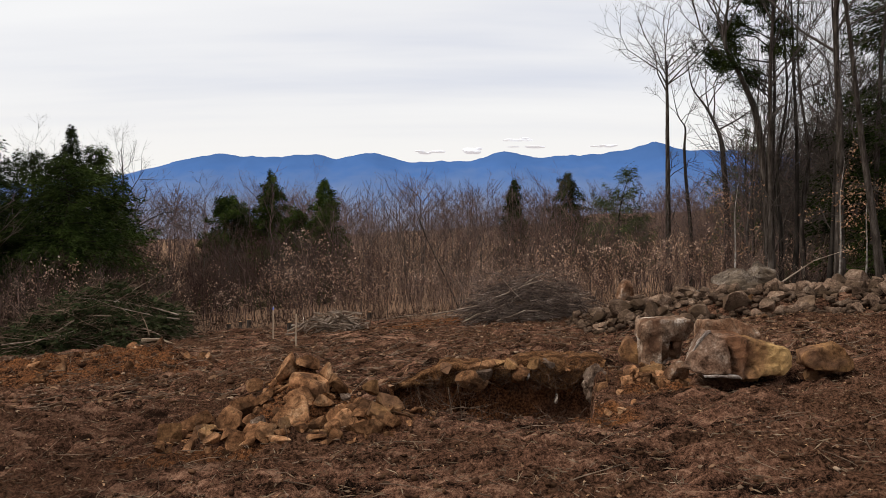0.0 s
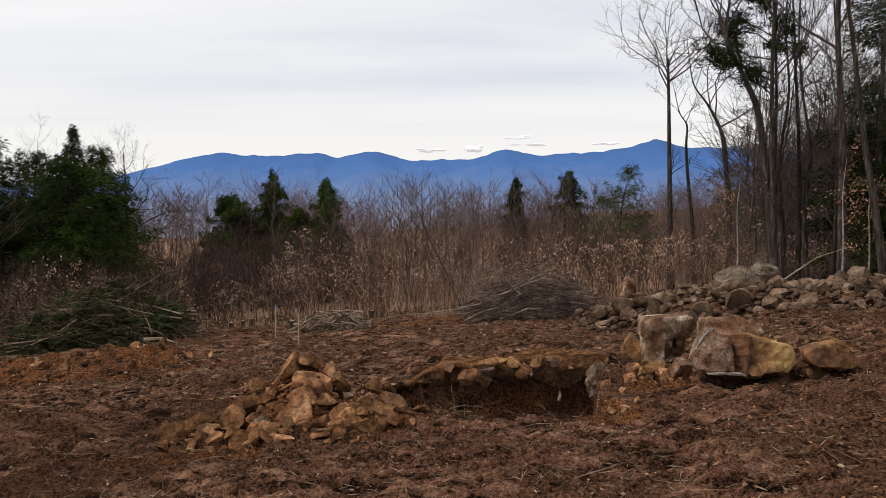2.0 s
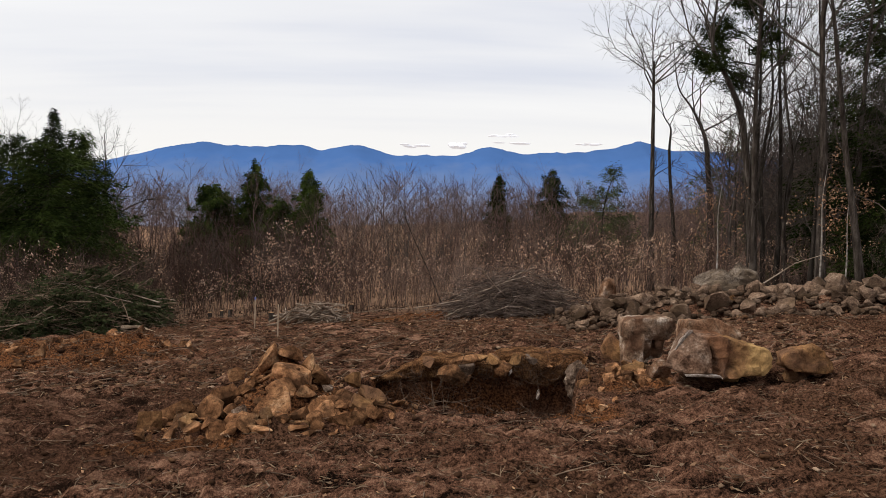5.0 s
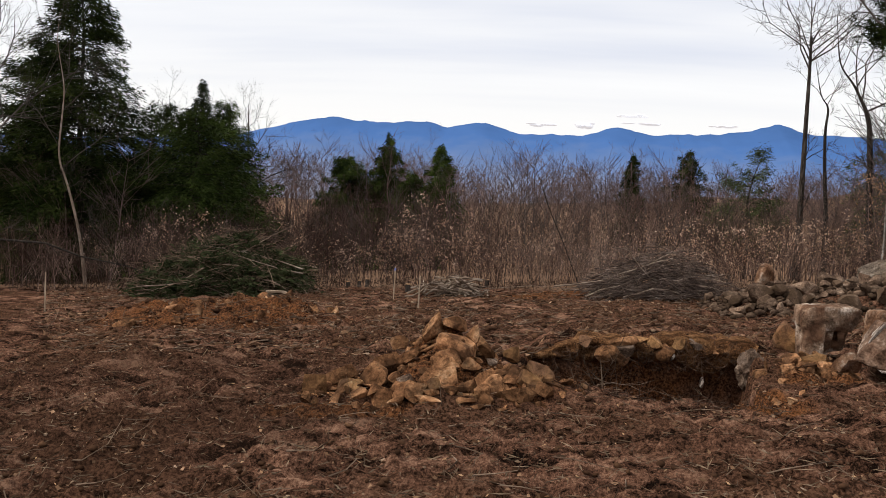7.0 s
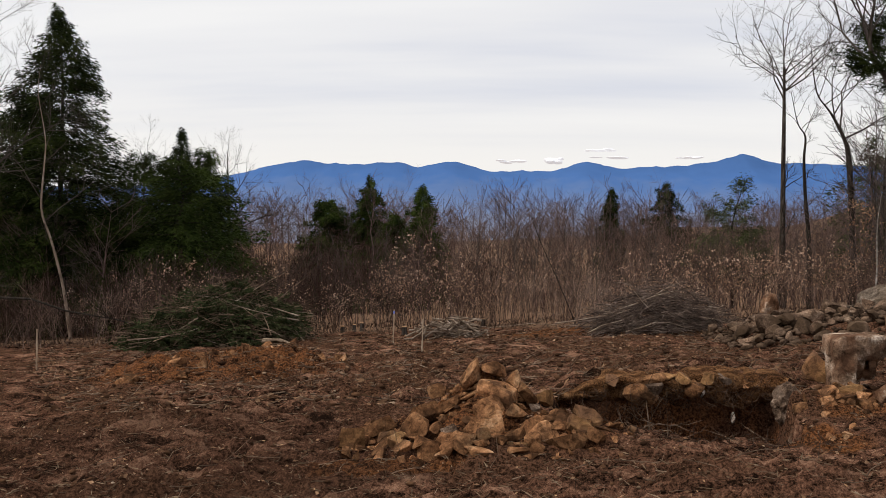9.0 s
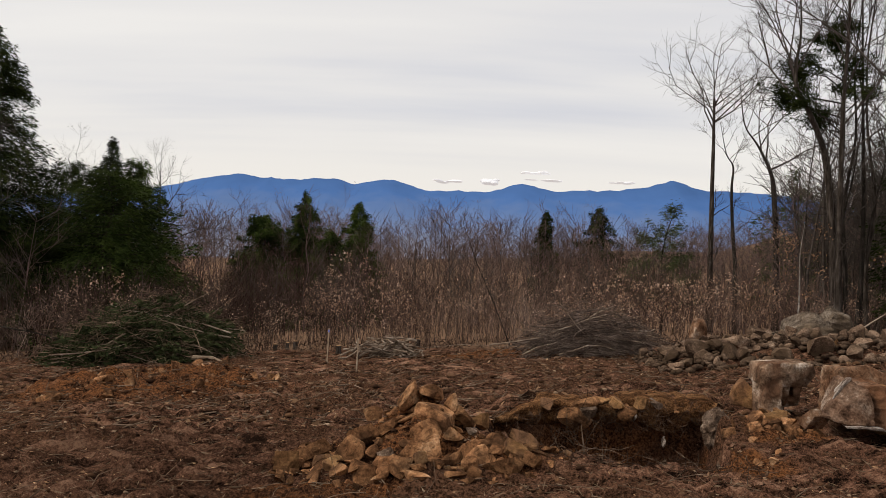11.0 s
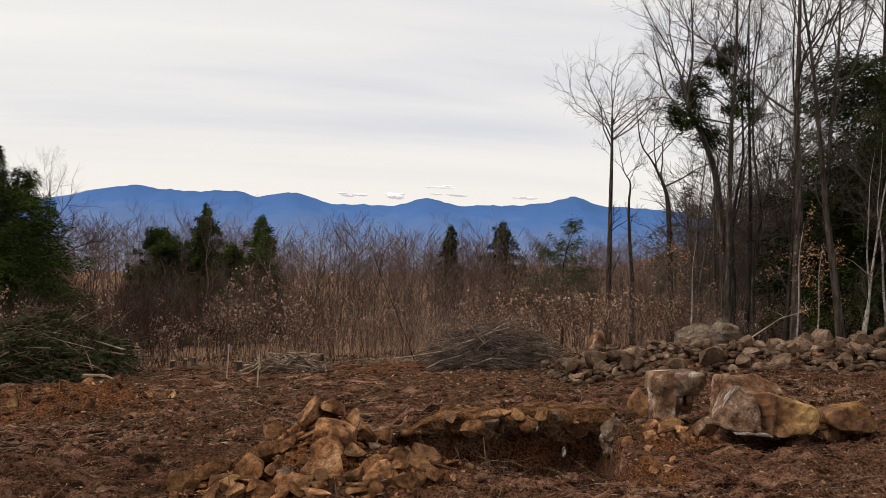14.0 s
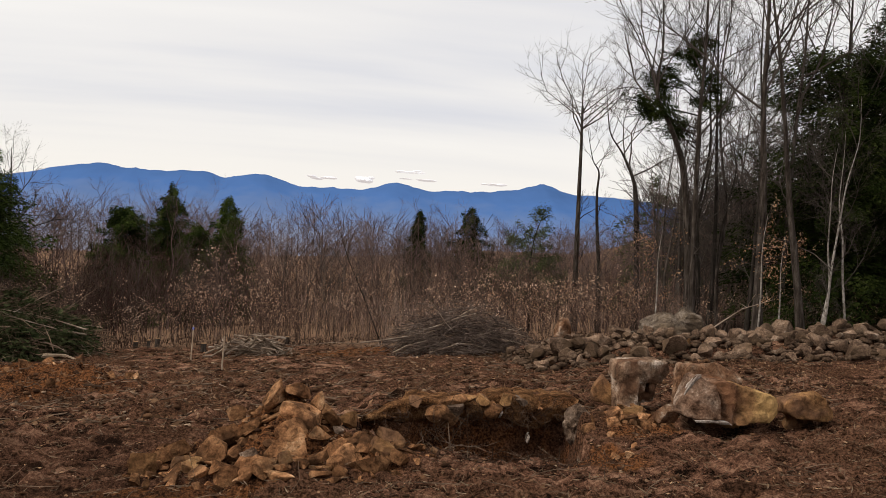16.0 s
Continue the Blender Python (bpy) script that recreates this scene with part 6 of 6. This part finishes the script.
def stake(x, y, h, tape, label):
    thing = new("survey_stake")
    z = float(ground_z(x, y, 0.3))
    thing.location = (x, y, z)
    bm = bmesh.new()
    bmesh.ops.create_cube(bm, size=1, matrix=Matrix.Translation((0, 0, h / 2 - 0.1)) @ Matrix.Diagonal((0.034, 0.018, h + 0.2, 1)))
    bmesh.ops.bevel(bm, geom=bm.edges[:], offset=0.004, segments=1, affect="EDGES")
    me = bpy.data.meshes.new("lath")
    bm.to_mesh(me)
    bm.free()
    put("lath", me, M_STAKE, thing)
    if tape:
        bm = bmesh.new()
        bmesh.ops.create_cube(bm, size=1, matrix=Matrix.Translation((0, 0, h - 0.08)) @ Matrix.Diagonal((0.042, 0.026, 0.07, 1)))
        me = bpy.data.meshes.new("flagging")
        bm.to_mesh(me)
        bm.free()
        put("flagging", me, M_TAPE, thing, "blue flagging tape")
    thing.rotation_euler = (0.02, 0.015, 0.4)
    tagged(thing, label, "stake", "survey stakes")


stake(-4.92, 24.3, 0.98, True, "thin wooden survey stake with blue flagging")
stake(-3.75, 21.4, 0.8, False, "thin wooden survey stake in the soil")
stake(-13.2, 20.3, 1.0, False, "thin wooden survey stake near the brush pile")


# ---- litter on the soil ----
def near_points(rng, n, y0=3.6, y1=26, power=1.7):
    """Places on open soil, thick near the camera and thin far off, none in the pit."""
    y = y0 + (y1 - y0) * rng.random(n) ** power
    x = rng.uniform(-0.68, 0.62, n) * (y + 1.5)
    ok = pit_depth(x, y) < 0.05
    return x[ok], y[ok]


def build_litter():
    rng = np.random.default_rng(90)
    # twigs and roots
    x, y = near_points(rng, 7000)
    segs = []
    ln = rng.choice([0.08, 0.17, 0.38], len(x), p=[0.62, 0.29, 0.09]) * rng.uniform(0.6, 1.4, len(x))
    yaw = rng.normal(0, 0.9, len(x))
    z = ground_z(x, y)
    for k in range(len(x)):
        r = 0.0025 + 0.012 * ln[k] * rng.uniform(0.4, 1.0)
        d = np.array([math.cos(yaw[k]), math.sin(yaw[k]), rng.normal() * 0.15])
        p = np.array([x[k], y[k], z[k] + r + 0.004])
        for j in range(3 if ln[k] > 0.2 else 2):
            q = p + d * ln[k] * 0.4
            segs.append((*p, *q, r * (1 - 0.2 * j), r * (0.8 - 0.2 * j)))
            d = unit(d + rng.normal(size=3) * np.array([0.5, 0.5, 0.15]))
            p = q
    v, f = tubes(segs, 3)
    tagged(put("twig_litter", mesh_from("twig_litter", v, [f]), M_TWIG), "broken twigs and roots strewn over the soil", "twigs", kind="stuff")
    # clods and pebbles
    bm = bmesh.new()
    bmesh.ops.create_icosphere(bm, subdivisions=1, radius=0.5)
    bm.verts.ensure_lookup_table()
    bv = np.array([w.co[:] for w in bm.verts])
    bf = np.array([[w.index for w in fc.verts] for fc in bm.faces])
    bm.free()
    for name, n, sizes, mat, label, cat in (("soil_clods", 8500, (0.014, 0.075), M_CLOD, "dark clods of churned soil", "soil"), ("pebble_scatter", 900, (0.015, 0.055), M_PEBBLE, "small pale stones on the soil", "pebbles")):
        x, y = near_points(rng, n, power=1.5)
        s = rng.uniform(0, 1, len(x)) ** 2.5 * (sizes[1] - sizes[0]) + sizes[0]
        c = np.stack([x, y, ground_z(x, y) + s * 0.12], -1)
        a = rng.uniform(0, 6.28, len(x))
        shape = bv[None] * rng.uniform(0.6, 1.25, (len(x), len(bv), 1)) * np.stack([s * rng.uniform(0.8, 1.7, len(x)), s, s * rng.uniform(0.5, 0.9, len(x))], -1)[:, None]
        rx = shape[..., 0] * np.cos(a)[:, None] - shape[..., 1] * np.sin(a)[:, None]
        ry = shape[..., 0] * np.sin(a)[:, None] + shape[..., 1] * np.cos(a)[:, None]
        V = np.stack([rx, ry, shape[..., 2]], -1) + c[:, None]
        F = bf[None] + (np.arange(len(x)) * len(bv))[:, None, None]
        tagged(put(name, mesh_from(name, V, [F.reshape(-1, 3)]), mat), label, cat, kind="stuff")
    # dry grass, chips and leaves
    for name, n, l, w, mat, label, cat, up in (("dry_grass", 11000, 0.13, 0.010, M_STRAW, "dry roots and grass stalks in the soil", "grass", 0.0), ("wood_chips", 1500, 0.045, 0.012, M_CUT, "pale wood chips on the soil", "chips", 0.0), ("fallen_leaves", 4200, 0.055, 0.03, M_DEADLEAF, "dead brown leaves on the soil", "leaves", 0.0)):
        x, y = near_points(rng, n, y1=28, power=1.4)
        c = np.stack([x, y, ground_z(x, y) + 0.02], -1)
        d = rng.normal(size=(len(x), 3)) * np.array([1, 1, 0.22])
        V, F = blades(rng, c, l, w, up=up, along=d * 2)
        tagged(put(name, mesh_from(name, V, [F]), mat), label, cat, kind="stuff")


build_litter()


def build_middle_litter():
    """The same litter farther off, thinner and coarser."""
    rng = np.random.default_rng(93)

    def places(n):
        y = 12 + 16 * rng.random(n)
        x = rng.uniform(-0.66, 0.5, n) * y
        ok = (pit_depth(x, y) < 0.05) & (wall_height(x, y) < 0.05)
        return x[ok], y[ok]

    x, y = places(5200)
    c = np.stack([x, y, ground_z(x, y, 0.15) + 0.03], -1)
    V, F = blades(rng, c, 0.13, 0.05, up=0.0, along=rng.normal(size=(len(x), 3)) * np.array([2, 2, 0.7]))
    tagged(put("leaf_scatter", mesh_from("leaf_scatter", V, [F]), M_DEADLEAF), "dead leaves and bark scattered over the clearing", "leaves", kind="stuff")
    x, y = rng.uniform(4.6, 11.0, 2600), rng.uniform(12.5, 20.5, 2600)
    ok = vnoise(x * 0.8, y * 0.8, 71) + 0.4 * rng.random(2600) > 0.55
    x, y = x[ok], y[ok]
    V, F = blades(rng, np.stack([x, y, ground_z(x, y, 0.15) + 0.03], -1), 0.065, 0.035, up=0.0, along=rng.normal(size=(len(x), 3)) * np.array([2, 2, 0.8]))
    tagged(put("leaf_drift", mesh_from("leaf_drift", V, [F]), M_DEADLEAF), "drift of pale dead leaves before the rubble row", "leaves", kind="stuff")
    x, y = places(3200)
    z = ground_z(x, y, 0.15) + 0.02
    segs = []
    for k in range(len(x)):
        ln, a = rng.uniform(0.15, 0.6), rng.normal(0, 0.8)
        d = np.array([math.cos(a), math.sin(a), rng.normal() * 0.15])
        p = np.array([x[k], y[k], z[k]])
        q = p + d * ln * 0.5
        segs += [(*p, *q, 0.009, 0.008), (*q, *(q + unit(d + rng.normal(size=3) * 0.3) * ln * 0.5), 0.008, 0.004)]
    v, f = tubes(segs, 3)
    tagged(put("stick_scatter", mesh_from("stick_scatter", v, [f]), M_TWIG), "sticks and roots scattered over the clearing", "sticks", kind="stuff")
    bm = bmesh.new()
    bmesh.ops.create_icosphere(bm, subdivisions=1, radius=0.5)
    bm.verts.ensure_lookup_table()
    bv = np.array([w.co[:] for w in bm.verts])
    bf = np.array([[w.index for w in fc.verts] for fc in bm.faces])
    bm.free()
    for name, n, mat, label in (("clod_scatter", 2000, M_CLOD, "clods of soil scattered over the clearing"), ("stone_scatter", 500, M_PEBBLE, "small stones scattered over the clearing")):
        x, y = places(n)
        sz = rng.uniform(0.04, 0.15, len(x)) * (1 if n > 1000 else 0.6)
        sh = bv[None] * rng.uniform(0.6, 1.3, (len(x), len(bv), 1)) * sz[:, None, None] * np.array([1.3, 1, 0.7])
        V = sh + np.stack([x, y, ground_z(x, y, 0.15) + 0.01], -1)[:, None]
        F = bf[None] + (np.arange(len(x)) * len(bv))[:, None, None]
        tagged(put(name, mesh_from(name, V, [F.reshape(-1, 3)]), mat), label, "soil", kind="stuff")


build_middle_litter()


def stump(x, y, r, h, label="pale freshly cut stump at the edge of the clearing"):
    rng = np.random.default_rng(int(abs(x) * 100))
    thing = new("tree_stump")
    thing.location = (x, y, float(plain_z(x, y)) - 0.1)
    v, f, Q, R = trunk_mesh([(0, 0, 0), (0, 0, h * 0.5), (0, 0, h)], [r * 1.3, r * 1.05, r], 12, int(abs(x) * 10))
    put("trunk", mesh_from("trunk", v, [f], True), M_BARK, thing)
    bm = bmesh.new()
    bmesh.ops.create_cone(bm, cap_ends=True, segments=12, radius1=r * 0.98, radius2=r * 0.94, depth=0.03, matrix=Matrix.Translation((0, 0, h)))
    me = bpy.data.meshes.new("cut_face")
    bm.to_mesh(me)
    bm.free()
    put("cut_face", me, M_CUT, thing, "fresh orange cut wood")
    tagged(thing, label, "stump", "stumps")


stump(-9.0, 29.6, 0.15, 0.55)
stump(-5.1, 27.9, 0.08, 0.32)
stump(-7.33, 28.7, 0.07, 0.36)
stump(-6.93, 28.7, 0.06, 0.40)
stump(-6.75, 29.2, 0.07, 0.42)
stump(-2.6, 29.8, 0.08, 0.4)


def lying_branch(name, pts, r, label, mat=None, twigs=10, seed=5):
    """A fallen branch along a few points, with side twigs."""
    rng = np.random.default_rng(seed)
    thing = new(name)
    thing.location = pts[0]
    rel = [tuple(np.array(p) - np.array(pts[0])) for p in pts]
    segs = [(*rel[k], *rel[k + 1], r * (1 - 0.8 * k / (len(rel) - 1)), r * (1 - 0.8 * (k + 1) / (len(rel) - 1))) for k in range(len(rel) - 1)]
    v, f = tubes(segs, 6)
    put("stem", mesh_from("stem", v, [f], True), mat or M_LOG, thing)
    side = [[], [], []]
    for k in range(twigs):
        i = rng.integers(0, len(rel) - 1)
        q = np.array(rel[i]) + (np.array(rel[i + 1]) - np.array(rel[i])) * rng.random()
        grow(rng, q, rng.normal(size=3) + np.array([0, 0, 0.7]), 0.5, r * 0.35, 1, 3, side, (0, 2))
    if twigs:
        v, f = joined([tubes(side[1], 3), tubes(side[2], 3)])
        tagged(put("side_twig", mesh_from("side_twig", v, f), mat or M_LOG, thing), kind="stuff")
    tagged(thing, label, "branch")


lying_branch("fallen_branch", [(8.3, 21.6, -0.75), (8.85, 21.9, -0.40), (9.8, 22.2, 0.13), (10.8, 22.4, 0.42)], 0.028, "long bare branch sticking out of the rubble row", twigs=5)
lying_branch("fallen_sapling", [(-2.4, 28.6, -2.3), (-1.0, 28.5, -2.1), (0.4, 28.1, -2.08), (2.0, 27.6, -1.8)], 0.016, "thin fallen sapling along the edge of the thicket", twigs=4, seed=6)
lying_branch("fallen_limb", [(-20.5, 27.5, -1.6), (-17.6, 27.2, -1.6), (-16.2, 27.0, -1.95), (-14.4, 26.8, -2.15), (-12.8, 26.6, -2.5)], 0.05, "dark crooked fallen limb beside the brush pile", M_DARKBARK, twigs=12, seed=7)
for k, (a, b, c) in enumerate((((0.1, 9.9, -1.1), (0.08, 10.0, -0.82), (0.05, 10.05, -0.58)), ((-0.1, 9.8, -1.06), (0.04, 10.0, -0.86), (0.24, 10.1, -0.84)), ((0.8, 9.7, -0.95), (1.1, 9.6, -0.90), (1.35, 9.5, -0.88)), ((-0.1, 9.65, -1.02), (0.3, 9.55, -0.97), (0.6, 9.6, -0.92)))):
    lying_branch("broken_root", [a, b, c], 0.016, "pale broken root sticking up beside the pit", M_TWIG, twigs=3, seed=30 + k)


def leafy_sapling(x, y, h, seed, label="young beech with pale dead leaves"):
    """A slender beech that has kept its dry leaves."""
    rng = np.random.default_rng(seed)
    thing = new("beech_sapling")
    thing.location = (x, y, float(plain_z(x, y) + wall_height(x, y)) - 0.05)
    v, f, Q, R = trunk_mesh([(0, 0, 0), (0.05, 0, h * 0.4), (0.0, 0.05, h * 0.75), (0.1, 0, h)], [0.035, 0.028, 0.016, 0.006], 6, seed)
    put("trunk", mesh_from("trunk", v, [f], True), M_BIRCH, thing)
    segs, cent = [[], [], []], []
    for k in range(12):
        q = Q[rng.integers(int(len(Q) * 0.35), len(Q) - 1)]
        a = rng.uniform(0, 6.28)
        grow(rng, q, (math.cos(a), math.sin(a), 0.25), rng.uniform(0.5, 1.1), 0.009, 1, 3, segs, (0, 4), up=0.0)
    ends = np.array([t[3:6] for t in segs[2]] + [t[3:6] for t in segs[1]])
    v, f = joined([tubes(segs[1], 3), tubes(segs[2], 3)])
    tagged(put("crown", mesh_from("crown", v, f), M_BRANCH, thing), kind="stuff")
    c = np.repeat(ends, 3, 0) + rng.normal(size=(len(ends) * 3, 3)) * 0.08
    v, f = blades(rng, c, 0.085, 0.042)
    tagged(put("leaves", mesh_from("leaves", v, [f]), M_BEECH, thing, "pale orange dead leaves"), kind="stuff")
    tagged(thing, label, "tree", "leafy beeches")


leafy_sapling(11.75, 24.9, 4.2, 950)
leafy_sapling(9.9, 28.5, 4.0, 951)
leafy_sapling(13.6, 27.0, 3.8, 952)
leafy_sapling(-21.5, 27.5, 3.6, 953)

for k in range(3):
    lying_branch("cut_branch", [(-8.9 + 0.1 * k, 24.7 - 0.25 * k, -2.40 + 0.08 * k), (-8.4 + 0.12 * k, 24.6 - 0.2 * k, -2.32 + 0.05 * k), (-7.9 + 0.1 * k, 24.5 - 0.2 * k, -2.42 + 0.03 * k)], 0.028, "pale freshly cut branch by the brush pile", M_STAKE, twigs=0, seed=60 + k)
